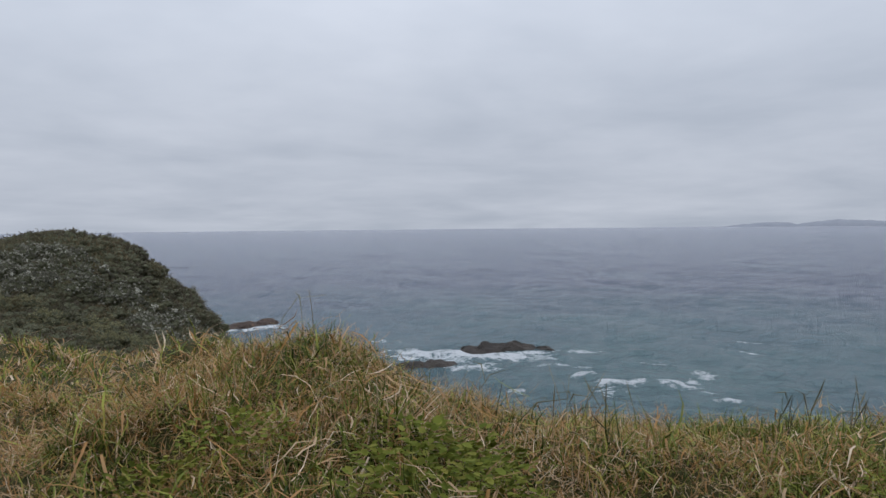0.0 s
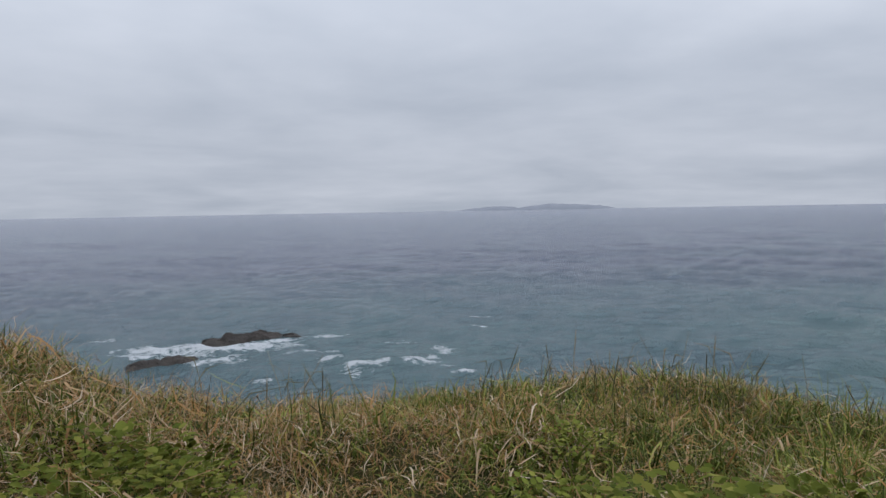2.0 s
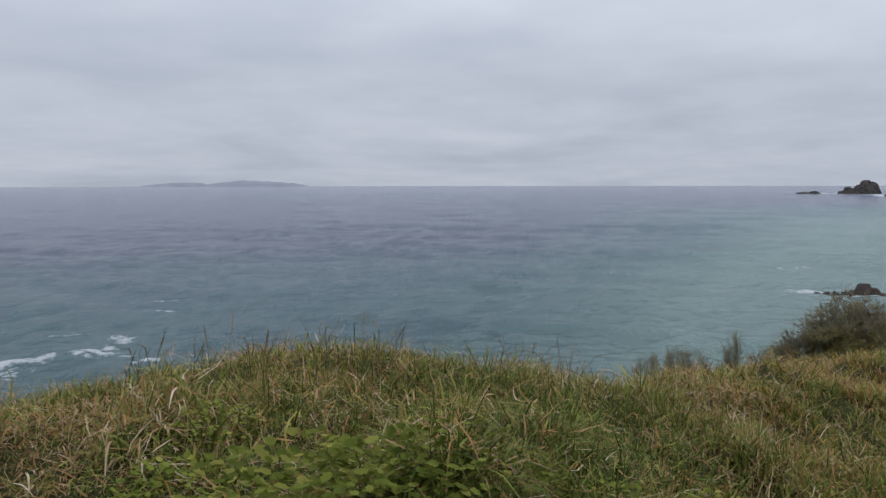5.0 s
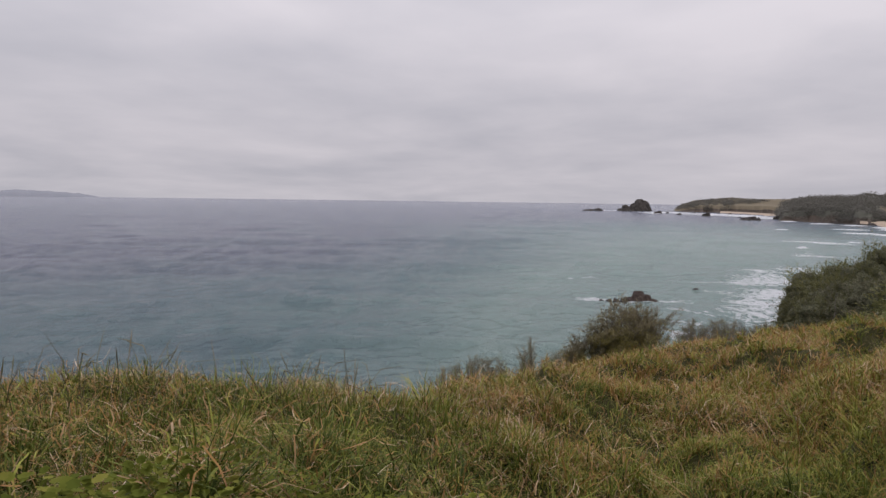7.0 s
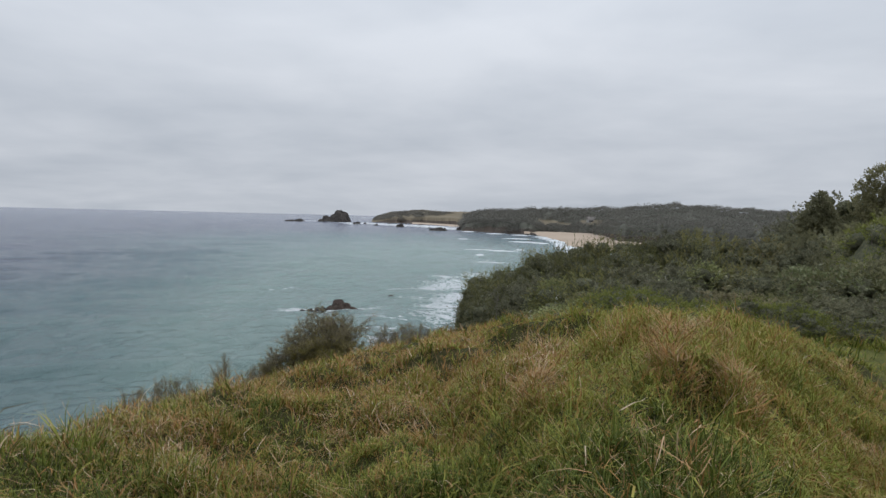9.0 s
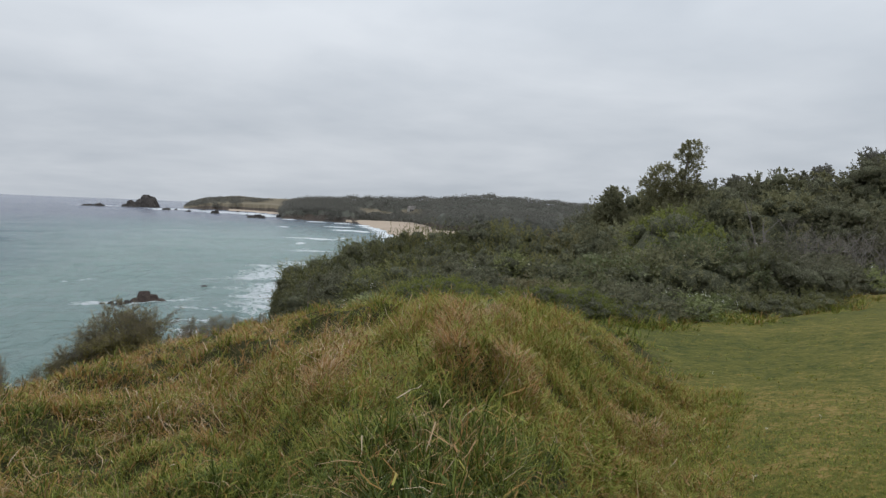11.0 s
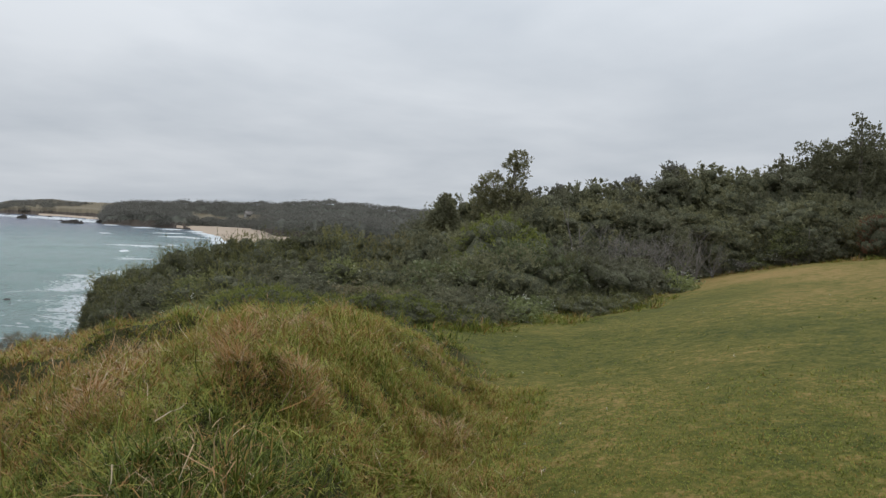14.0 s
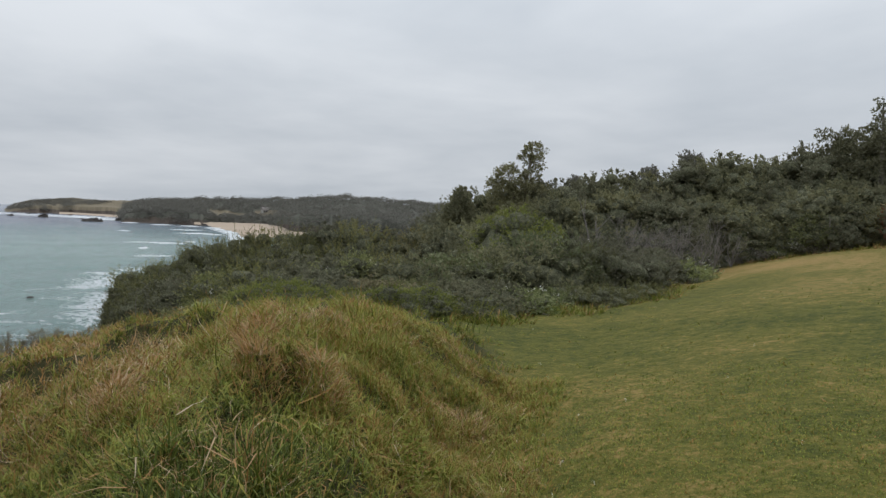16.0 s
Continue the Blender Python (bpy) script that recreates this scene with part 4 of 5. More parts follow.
while b < 126:
    d = 30 - (b - 98) * 0.12
    kind = "heath" if b < 113 or i % 3 == 0 else "banksia"
    lab = "dense dark green heath shrub with upright tips" if kind == "heath" else "dark green coastal shrub with glossy leaves"
    put_plant("shrub", kind, i % 3, b, d + rnd.uniform(-0.8, 0.8), rnd.uniform(1.3, 1.7), height_for(b, d, np.interp(b, THICK_B, THICK_A)), lab, "shrub", "thicket shrubs")
    b += rnd.uniform(1.1, 1.7)
    i += 1
for k, (b, d, r, a) in enumerate(((100.0, 28.2, 0.95, -5.0), (101.4, 28.6, 1.3, -4.4), (99.8, 27.2, 0.8, -6.0), (101.7, 27.4, 1.2, -5.2), (103.2, 27.2, 1.3, -4.5))):
    put_plant("shrub", "heath", k % 3, b, d, r, height_for(b, d, a), "dense dark green heath shrub at the thicket's seaward end", "shrub", "thicket shrubs")
b = 101.8
while b < 143:
    d = np.interp(b, [99, 110, 125, 136, 143], [27.5, 23, 23, 25, 29]) + rnd.uniform(-0.6, 0.6)
    a = np.interp(b, [99, 101, 105, 113, 120, 128, 134, 139, 143], [-7.2, -6.0, -4.8, -3.6, -3.2, -2.4, -1.2, -1.4, -2.6]) + rnd.uniform(-0.4, 0.4)
    kind = ("banksia", "bramble", "heath", "banksia")[i % 4]
    lab = {"heath": "dense dark green heath shrub", "banksia": "dark green coastal shrub with glossy leaves", "bramble": "tangled green bramble with a few white flowers"}[kind]
    put_plant("shrub", kind, i % 3, b, d, rnd.uniform(1.2, 2.1), height_for(b, d, a), lab, "shrub", "thicket shrubs")
    b += rnd.uniform(1.6, 2.4)
    i += 1
b = 106.0
while b < 140:
    d = np.interp(b, [106, 116, 125, 132, 138, 142], [20, 18, 18.5, 20.5, 23, 26])
    a = np.interp(b, [106, 112, 120, 127, 134, 140], [-6.6, -5.6, -5.0, -5.0, -4.8, -4.2]) + rnd.uniform(-0.9, 0.45)
    kind = rnd.choice(("bramble", "bramble", "heath", "banksia", "heath"))
    lab = {"bramble": "tangled green bramble at the thicket's edge", "banksia": "low dark coastal shrub at the thicket's edge", "heath": "low dark heath shrub at the thicket's edge"}[kind]
    put_plant("shrub", kind, i % 3, b, d + rnd.uniform(-0.6, 1.2), rnd.uniform(0.9, 1.9), height_for(b, d, a), lab, "shrub", "bramble bushes")
    b += rnd.uniform(1.5, 2.5)
    i += 1

# a soft green shrub and grey dead ones among the thicket
put_plant("shrub", "fresh", 0, 130.0, 31.5, 2.6, height_for(130.0, 31.5, 1.0), "soft yellow-green rounded shrub in the thicket", "shrub", "thicket shrubs")
put_plant("shrub", "fresh", 1, 127.2, 27, 1.7, height_for(127.2, 27, -2.2), "soft yellow-green rounded shrub in the thicket", "shrub", "thicket shrubs")
for k, (b, d, r, a) in enumerate(((133.6, 26.5, 1.5, -1.7), (135.6, 27.5, 1.4, -0.9), (138.6, 31.5, 1.6, 0.3), (140.6, 31.5, 1.7, -0.2), (142.2, 32.5, 1.5, -0.6), (131.8, 24.5, 1.2, -3.2), (143.6, 35, 1.2, -1.0))):
    put_plant("dead_shrub", "dry", k % 3, b, d, r, height_for(b, d, a), "grey dead shrub thick with bare twigs", "dead shrub", "dead shrubs")

for k in range(16):
    b = 112.0 + 1.1 * k + rnd.uniform(-0.4, 0.4)
    put_plant("shrub", "fresh", k % 3, b, np.interp(b, [112, 120, 127, 130], [15.6, 16.2, 17.4, 18.4]) + rnd.uniform(-0.3, 0.9), rnd.uniform(0.6, 1.1), rnd.uniform(0.45, 0.85), "low bright green growth at the thicket's foot", "shrub", "low growth")

put_plant("shrub", "banksia", 2, 154.5, 40.6, 1.9, height_for(154.5, 40.6, 2.8), "dark green bushy shrub behind the lawn", "shrub", "undergrowth")
put_plant("shrub", "banksia", 0, 151.6, 40.8, 1.7, height_for(151.6, 40.8, 2.0), "dark green bushy shrub behind the lawn", "shrub", "undergrowth")

# wooded rise behind the lawn
RISE_B, RISE_A = [124, 125.3, 127, 129, 132, 136.3, 140.8, 143.4, 150, 153.6, 156.5, 158.7, 165, 176], [0.4, 1.5, 2.3, 2.7, 2.7, 3.6, 3.7, 4.8, 5.2, 6.5, 6.8, 5.9, 6.7, 6.2]
b = 124.6
while b < 174:
    d = np.interp(b, [124, 132, 145, 152, 175], [46, 46, 50, 46, 44]) + rnd.uniform(-1.5, 1.5)
    put_plant("tree", "tree", i % 3, b, d, rnd.uniform(2.5, 3.4), height_for(b, d, np.interp(b, RISE_B, RISE_A) + rnd.uniform(-0.2, 0.2)), "dark-leaved coastal tree on the rise", "tree", "trees on the rise")
    b += rnd.uniform(1.5, 2.2)
    i += 1
b = 127.0
while b < 172:
    d = np.interp(b, [127, 143, 148, 155, 172], [34, 36, 43, 41, 40]) + rnd.uniform(-1, 1)
    a = np.interp(b, [127, 132, 138, 143, 148, 153, 158, 172], [0.0, 1.4, 2.0, 1.6, 2.0, 3.2, 3.6, 3.0]) + rnd.uniform(-0.7, 0.7)
    kind = ("banksia", "tree", "tree", "tree", "tree")[i % 5]
    put_plant("tree", kind, (i + 1) % 3, b, d, rnd.uniform(1.7, 2.8), height_for(b, d, a), "dark green bushy tree behind the lawn", "tree", "trees on the rise")
    b += rnd.uniform(1.8, 2.5)
    i += 1
b = 144.5
while b < 172:
    d = 39.5 + rnd.uniform(-0.6, 0.6)
    kind = ("banksia", "heath", "bramble")[i % 3]
    put_plant("shrub", kind, i % 3, b, d, rnd.uniform(1.1, 1.6), height_for(b, d, np.interp(b, [144, 149, 153, 172], [-0.6, -0.1, 1.3, 1.8]) + rnd.uniform(-0.5, 0.5)), "dark undergrowth along the lawn's far edge", "shrub", "undergrowth")
    b += rnd.uniform(1.6, 2.3)
    i += 1

# shrubs on the lip of the flank
for k, (b, d, r, a) in enumerate(((87.4, 32, 1.7, -7.95), (86.0, 31.6, 1.4, -8.6), (89.1, 32.2, 1.1, -8.4), (88.4, 31.2, 1.3, -8.9), (84.9, 31.2, 1.2, -9.6), (83.7, 30.8, 1.0, -10.9), (82.7, 30.2, 0.7, -11.8), (86.6, 30.8, 1.5, -10.2), (79.6, 27, 0.42, -11.4), (79.2, 26.6, 0.4, -12.4), (81.0, 27.5, 0.5, -12.9), (81.8, 28.5, 0.5, -12.3), (76.2, 25, 0.7, -12.9), (74.9, 24.6, 0.7, -13.1), (77.2, 25.5, 0.55, -13.3), (73.6, 24, 0.6, -13.5), (72.2, 24, 0.5, -14.1))):
    put_plant("shrub", "twiggy", k % 3, b, d, r, height_for(b, d, a), "twiggy olive-green shrub on the slope above the sea", "shrub", "shrubs on the slope")
for k in range(19):
    b = 91.6 + k * 0.36
    kind = "dry" if k % 2 else "twiggy"
    put_plant("shrub" if kind == "twiggy" else "dead_shrub", kind, k % 3, b, 29 + rnd.uniform(-1, 1), rnd.uniform(0.30, 0.5), height_for(b, 29, -9.5 + 0.045 * k + rnd.uniform(-0.6, 0.3)), "low twiggy plant on the lip of the slope", "shrub", "shrubs on the slope")

# overgrown knoll
for k in range(400):
    b = rnd.uniform(-26, -7.8)
    d = 25.5 + 18.5 * rnd.random() ** 0.75
    if d > KNOLL_D[1] + 1.5 and np.interp(b, KNOLL_B, KNOLL_A) > -3:
        continue
    # pale-leaved shrubs run in a band down the near flank, clipped heath covers the rest
    x, y = polar(b, d)
    under = np.interp(b, [-26, -18.6, -13.3, -9.7, -7.8], [-1.0, -1.3, -4.9, -6.7, -8.5]) - math.degrees(math.atan2(float(land(x, y)) + 0.6 - EYE, d))
    kind = "silver" if 0 < under < 3.2 and rnd.random() < 0.8 - 0.13 * under else ("clipped" if d > 30 or rnd.random() < 0.8 else "banksia")
    lab = {"clipped": "wind-clipped dark heath shrub on the knoll", "silver": "grey-green shrub with pale leaf tips on the knoll", "banksia": "dark glossy-leaved shrub on the knoll"}[kind]
    r = rnd.uniform(1.1, 1.6) if kind == "clipped" else rnd.uniform(0.8, 1.1)
    put_plant("shrub", kind, k % 3, b, d, r, rnd.uniform(0.8, 1.05) if kind == "clipped" else (rnd.uniform(0.7, 0.9) if d > 36 else rnd.uniform(1.1, 1.4)), lab, "shrub", "shrubs on the knoll", 0.3)

# tall banksias that stand out of the wood
def standing_tree(b, d, top, limbs, lumps, label, seed):
    """A slender tree; limbs and lumps in metres from its root, with the crown's top at the given angle."""
    x, y = polar(b, d)
    z = float(land(x, y)) - 0.2
    h = EYE + d * math.tan(math.radians(top)) - z
    lim = limb_mesh("trunk", [([(p[0], p[1], p[2] * h) for p in pts], radii) for pts, radii in limbs], mat_bark, 7)
    cr = crown_mesh("crown", [(l[0], l[1], l[2] * h, l[3], l[4]) for l in lumps], 13000, 0.15, 0.07, mat_banksia, seed, 0.0, 0.15, 1.4, 9)
    ob = plant("tree", cr, lim, label, "tree", "tall banksias")
    ob.matrix_world = pose(x, y, z, 0, 0, -b)
    return ob


standing_tree(130.3, 44, 6.2, [([(0, 0, 0), (0.1, 0, 0.4), (0.25, 0, 0.7), (0.6, 0, 0.95)], [0.16, 0.13, 0.1, 0.03]), ([(0.1, 0, 0.4), (-0.5, 0, 0.6), (-0.9, 0, 0.78)], [0.1, 0.07, 0.03])],
              [(0.7, 0, 0.93, 0.62, 0.5), (0.25, 0.2, 0.88, 0.45, 0.4), (1.0, 0.2, 0.85, 0.4, 0.4), (0.6, 0, 0.76, 0.45, 0.4), (-0.8, 0, 0.75, 0.9, 0.7), (-1.4, 0.1, 0.68, 0.8, 0.6), (-0.2, 0, 0.66, 0.7, 0.5), (0.7, 0.1, 0.64, 0.9, 0.6), (-1.5, 0, 0.56, 0.6, 0.5), (0.1, 0, 0.52, 1.3, 0.8)],
              "tall banksia with an open two-headed crown", 301)
standing_tree(125.3, 42, 2.3, [([(0, 0, 0), (0.05, 0, 0.5), (0, 0, 0.97)], [0.1, 0.07, 0.02])], [(0, 0, 0.9, 0.3, 0.5), (0.2, 0, 0.8, 0.5, 0.5), (-0.2, 0, 0.7, 0.7, 0.7), (0.5, 0, 0.66, 0.6, 0.6)], "young pointed banksia at the edge of the wood", 303)
standing_tree(155.7, 44, 9.0, [([(0, 0, 0), (0.1, 0, 0.5), (0, 0, 0.97)], [0.18, 0.13, 0.03])], [(-0.2, 0, 0.96, 0.22, 0.4), (-0.05, 0, 0.89, 0.45, 0.45), (0.5, 0, 0.85, 0.5, 0.4), (0.2, 0, 0.8, 0.8, 0.5), (0.8, 0.2, 0.76, 0.6, 0.5), (-0.4, 0, 0.74, 0.7, 0.5), (-1.6, 0, 0.75, 0.5, 0.4), (-2.6, 0, 0.74, 0.5, 0.4), (-1, 0, 0.68, 1.1, 0.6), (0.4, 0, 0.64, 1.3, 0.8), (-0.9, 0.1, 0.57, 1.4, 0.9), (0.9, 0.2, 0.54, 1.2, 0.8), (0, 0, 0.44, 1.7, 1.2)], "tall banksia with a pointed ragged crown", 305)


def umbrella_tree(b, d, top, wide, seed):
    x, y = polar(b, d)
    z = float(land(x, y)) - 0.2
    h = EYE + d * math.tan(math.radians(top)) - z
    lim = limb_mesh("trunk", [([(0, 0, 0), (0.1, 0, h * 0.6), (0, 0, h * 0.96)], [0.2, 0.12, 0.05])], mat_bark, 6)
    cr = crown_mesh("crown", [(0, 0, h * 0.96, wide, 0.5), (wide * 0.6, 0, h * 0.95, wide * 0.5, 0.4), (-wide * 0.55, 0.3, h * 0.935, wide * 0.55, 0.45), (0.2, 0.2, h * 0.9, wide * 0.8, 0.5)], 900, 0.24, 0.12, mat_hazed_forest, seed, 0.6, 0.3, 1.2)
    ob = plant("tree", cr, lim, "flat-topped tree on the far skyline", "tree", "flat-topped trees")
    ob.matrix_world = pose(x, y, z, 0, 0, seed * 40)


for k, (b, a, w) in enumerate(((134.4, 3.1, 0.6), (140.2, 4.0, 0.6), (143.3, 5.1, 1.0), (158.9, 6.2, 1.6))):
    umbrella_tree(b, 62, a, w, 320 + k)


def dead_shrub(b, d, height, spread, count, label, seed, thick=0.02, name="dead_shrub"):
    rng = np.random.default_rng(seed)
    limbs = []
    for pts, rad in grown_limbs(rng, count, height, spread, thick, 0.35):
        limbs.append((pts, rad))
        for s in range(3):
            p = Vector(pts[2 + s])
            q = p + Vector((rng.normal() * spread * 0.28, rng.normal() * spread * 0.28, height * rng.uniform(0.12, 0.3)))
            limbs.append(([p, (p + q) / 2 + Vector((0.02, 0.01, 0)), q], [rad[2 + s] * 0.8, rad[2 + s] * 0.5, 0.004]))
    root = new(name)
    tagged(root, label, "dead shrub", "dead shrubs")
    link_part("branch", limb_mesh("branch", limbs, mat_deadwood, 4), root)
    x, y = polar(b, d)
    root.matrix_world = pose(x, y, float(land(x, y)) - 0.05)


dead_shrub(136.5, 30.0, height_for(136.5, 30.0, 1.5), 0.8, 3, "pale bleached dead tree fork among green shrubs", 411, 0.075, "dead_tree")
for k, (b, d, a, s) in enumerate(((140.6, 30.5, -0.6, 1.2), (141.9, 31, 0.0, 1.2), (143.2, 31, 0.7, 1.3), (144.4, 32, 0.5, 1.2), (145.4, 33, 0.3, 1.1), (138.9, 30, -0.5, 1.1), (134.2, 27, -1.2, 1.0), (135.3, 28, -0.6, 1.2), (146.6, 36, -0.6, 1.0))):
    dead_shrub(b, d, height_for(b, d, a), s, 9, "grey leafless dead shrub at the thicket's edge", 420 + k, 0.02)
dead_shrub(101.8, 15.5, 1.15, 0.06, 1, "single dry stalk standing in front of the heath", 431, 0.012, "dry_stalk")
dead_shrub(153.0, 38.6, 2.3, 0.2, 1, "thin pale trunk at the edge of the wood", 433, 0.06, "dead_tree")
for k, (b, d, r, h) in enumerate(((158.0, 38.2, 1.3, 2.0), (159.9, 38.4, 1.2, 1.6))):
    put_plant("shrub", "rust", k, b, d, r, h, "rust-brown withered shrub beside the lawn", "shrub", "withered shrubs")
for k, (b, d, r, h) in enumerate(((141.2, 27.5, 0.7, 0.75), (142.6, 28.5, 0.6, 0.6), (143.6, 30, 0.5, 0.5), (147.5, 38.5, 0.9, 0.9), (149.5, 39, 0.9, 0.8), (151.0, 39, 0.8, 1.1), (144.6, 34, 0.8, 0.8))):
    put_plant("shrub", ("silver", "bramble", "silver")[k % 3], k % 3, b, d, r, h, "low scrubby bush at the lawn's edge", "shrub", "low bushes")


def bramble_flowers():
    """White flower heads scattered over the brambles."""
    rng = np.random.default_rng(450)
    heads = []
    for x, y, z, r, h in BRAMBLES:
        for u in unit(rng, int(rng.integers(2, 7))):
            heads.append((x + u[0] * r * 0.95, y + u[1] * r * 0.95, z + h * (0.5 + 0.5 * abs(u[2]))))
    c = np.repeat(np.array(heads), 8, 0)
    c = c + rng.normal(0, 0.035, c.shape)
    v, f = leaves(c, unit(rng, len(c)), 0.04, 0.03, rng)
    tagged(new("bramble_flowers", mesh_np("bramble_flowers", v, [f], [mat_clover])), "small white flowers scattered over the brambles", "flowers", kind="stuff")


bramble_flowers()


for k, (b, d, r, h) in enumerate(((145.4, 36.6, 0.9, 0.8), (146.9, 37.4, 0.8, 0.7), (148.8, 38.2, 0.9, 0.7), (152.0, 38.4, 0.8, 0.8), (142.6, 29.8, 0.8, 0.7))):
    put_plant("dead_shrub", "dry", k % 3, b, d, r, h, "low dry twiggy bush at the lawn's edge", "dead shrub", "dead shrubs")


# woods on the far coast
def far_wood(name, label, spots, size, seed, per=44):
    """Distant tree crowns: clumps of large leaf tufts, too many and too far to count."""
    rng = np.random.default_rng(seed)
    n = len(spots)
    size = size * np.clip(np.hypot(spots[:, 0], spots[:, 1]) / 800, 0.4, 1.4)
    r = size * rng.uniform(0.45, 1.5, n)
    u = unit(rng, n * per).reshape(n, per, 3)
    u[..., 2] = np.abs(u[..., 2])
    c = spots[:, None, :] + u * (r[:, None, None] * np.array([1, 1, 0.75])) * rng.uniform(0.75, 1.08, (n, per, 1))
    nrm = u * 0.6 + np.array([0, 0, 0.45]) + rng.normal(size=u.shape) * 0.5
    nrm /= np.linalg.norm(nrm, axis=-1, keepdims=True)
    v, f = leaves(c.reshape(-1, 3), nrm.reshape(-1, 3), np.repeat(size, per) * 0.25, np.repeat(size, per) * 0.19, rng)
    tagged(new(name, mesh_np(name, v, [f], [mat_hazed_forest])), label, "woods", kind="stuff")


rng = np.random.default_rng(77)
B = rng.uniform(97.9, 126, 3700)
S = 0.006 + 0.46 * rng.random(3700) ** 1.6
fr_d = np.interp(B, H2_FB, H2_FD)
dd, zz = headland_height(B, S, H2_B, [a - 0.5 for a in H2_A], fr_d)
clear = clearing(B, S) | ((S < 0.035) & (B < 102.5) & (rng.random(3700) < 0.55))
keep = ~clear & (zz > -17)
x, y = polar(B[keep], dd[keep])
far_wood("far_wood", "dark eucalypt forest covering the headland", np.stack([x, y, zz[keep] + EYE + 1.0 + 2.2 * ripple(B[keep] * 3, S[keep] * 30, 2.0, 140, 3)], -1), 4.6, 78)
B = rng.uniform(91.0, 97.6, 1300)
S = 0.004 + 0.34 * rng.random(1300)
dd, zz = headland_height(B, S, H1_B, [a - 0.12 for a in H1_A], np.interp(B, H1_FB, H1_FD))
keep = (B < 95.0 + 2.2 * smooth(0.12, 0.3, S) + rng.normal(size=1300) * 0.3) & (zz > -14) & ~((B > 93.3) & (B < 94.4) & (S > 0.05) & (S < 0.15) & (np.abs(B - 93.85) > 0.1))
x, y = polar(B[keep], dd[keep])
far_wood("far_wood", "dark scrub on the far grassy point", np.stack([x, y, zz[keep] + EYE - 1], -1), 3.4, 79)


def box_mesh(name, sx, sy, sz, mat, gable=0.0):
    bm = bmesh.new()
    bmesh.ops.create_cube(bm, size=1.0)
    for v in bm.verts:
        v.co = Vector((v.co.x * sx, v.co.y * sy, (v.co.z + 0.5) * sz))
        if gable and v.co.z > sz * 0.5:
            v.co.y *= 0.04
    bmesh.ops.bevel(bm, geom=bm.edges[:], offset=min(sx, sy, sz) * 0.03, segments=1, affect="EDGES")
    me = bpy.data.meshes.new(name)
    bm.to_mesh(me)
    bm.free()
    me.materials.append(mat)
    return me


def house(b, d, z, wide, label):
    root = new("house")
    tagged(root, label, "house")
    link_part("wall", box_mesh("wall", wide, wide * 0.6, 4.2, mat_plaster), root)
    roof = link_part("roof", box_mesh("roof", wide * 1.08, wide * 0.72, 2.6, mat_tile, 1.0), root)
    roof.location = (0, 0, 4.2)
    for k in range(3):
        w = link_part("window", box_mesh("window", wide * 0.16, 0.3, 1.6, mat_pane), root)
        w.location = ((k - 1) * wide * 0.28, -wide * 0.3 - 0.05, 1.3)
    x, y = polar(b, d)
    root.matrix_world = pose(x, y, z, 0, 0, -b + 20)


dd, zz = headland_height(108.9, 0.19, H2_B, [a - 0.5 for a in H2_A], float(np.interp(108.9, H2_FB, H2_FD)))
house(108.9, float(dd), float(zz) + EYE - 0.6, 9, "pale gabled house among trees on the headland")


# low island far out
def island():
    u, v = np.meshgrid(np.linspace(-1, 1, 160), np.linspace(-1, 1, 24))
    prof = np.interp(u, [-1, -0.75, -0.5, -0.28, -0.2, -0.05, 0.2, 0.5, 0.8, 1.0], [0.05, 0.4, 0.66, 0.55, 0.4, 0.62, 0.92, 0.78, 0.55, 0.1])
    z = 46 * (prof + 0.05 * ripple(u * 40, v * 3, 2.0, 130, 3)) * (1 - v ** 2) - 3
    me = mesh_np("island", np.stack([u * 545, v * 120, z], -1).reshape(-1, 3), [grid_faces(24, 160)], [mat_island])
    ob = new("island", me)
    x, y = polar(39.2, 4720)
    ob.matrix_world = pose(x, y, SEA, 0, 0, -39.2)
    tagged(ob, "long low two-humped island on the horizon", "island", kind="structure")


island()


# ---- grass ----
def blades(roots, height, width, lean, bend, heading, rng, joints=4, curl=0.35):
    """Blades that lean towards their heading, bow over and twist joint by joint; 2 * joints + 1 verts a blade."""
    n = len(roots)
    head = heading.copy()
    skew = heading + rng.normal(0, 0.5, n)
    side = np.stack([-np.sin(skew), np.cos(skew), np.zeros(n)], -1)
    size = 2 * joints + 1
    V = np.empty((n, size, 3))
    p = roots.copy()
    ang = lean.copy()
    seg = height / joints
    for k in range(joints):
        w = (0.9, 1.0, 0.75, 0.5)[k]
        V[:, 2 * k] = p - side * (width * w / 2)[:, None]
        V[:, 2 * k + 1] = p + side * (width * w / 2)[:, None]
        dirv = np.stack([np.cos(head), np.sin(head), np.zeros(n)], -1)
        p = p + (dirv * np.sin(ang)[:, None] + np.array([0, 0, 1]) * np.cos(ang)[:, None]) * seg[:, None]
        ang = np.minimum(ang + bend * (0.6 + 0.4 * k) + np.where(rng.random(n) < 0.12, rng.uniform(0.5, 1.3, n), 0), 2.5)
        head = head + rng.normal(0, curl, n)
    V[:, -1] = p
    o = np.arange(n)[:, None] * size
    q = np.concatenate([o + np.array([0, 1, 3, 2]) + 2 * k for k in range(joints - 1)])
    t = o + np.array([0, 1, 2]) + 2 * (joints - 1)
    return V.reshape(-1, 3), [q, t]


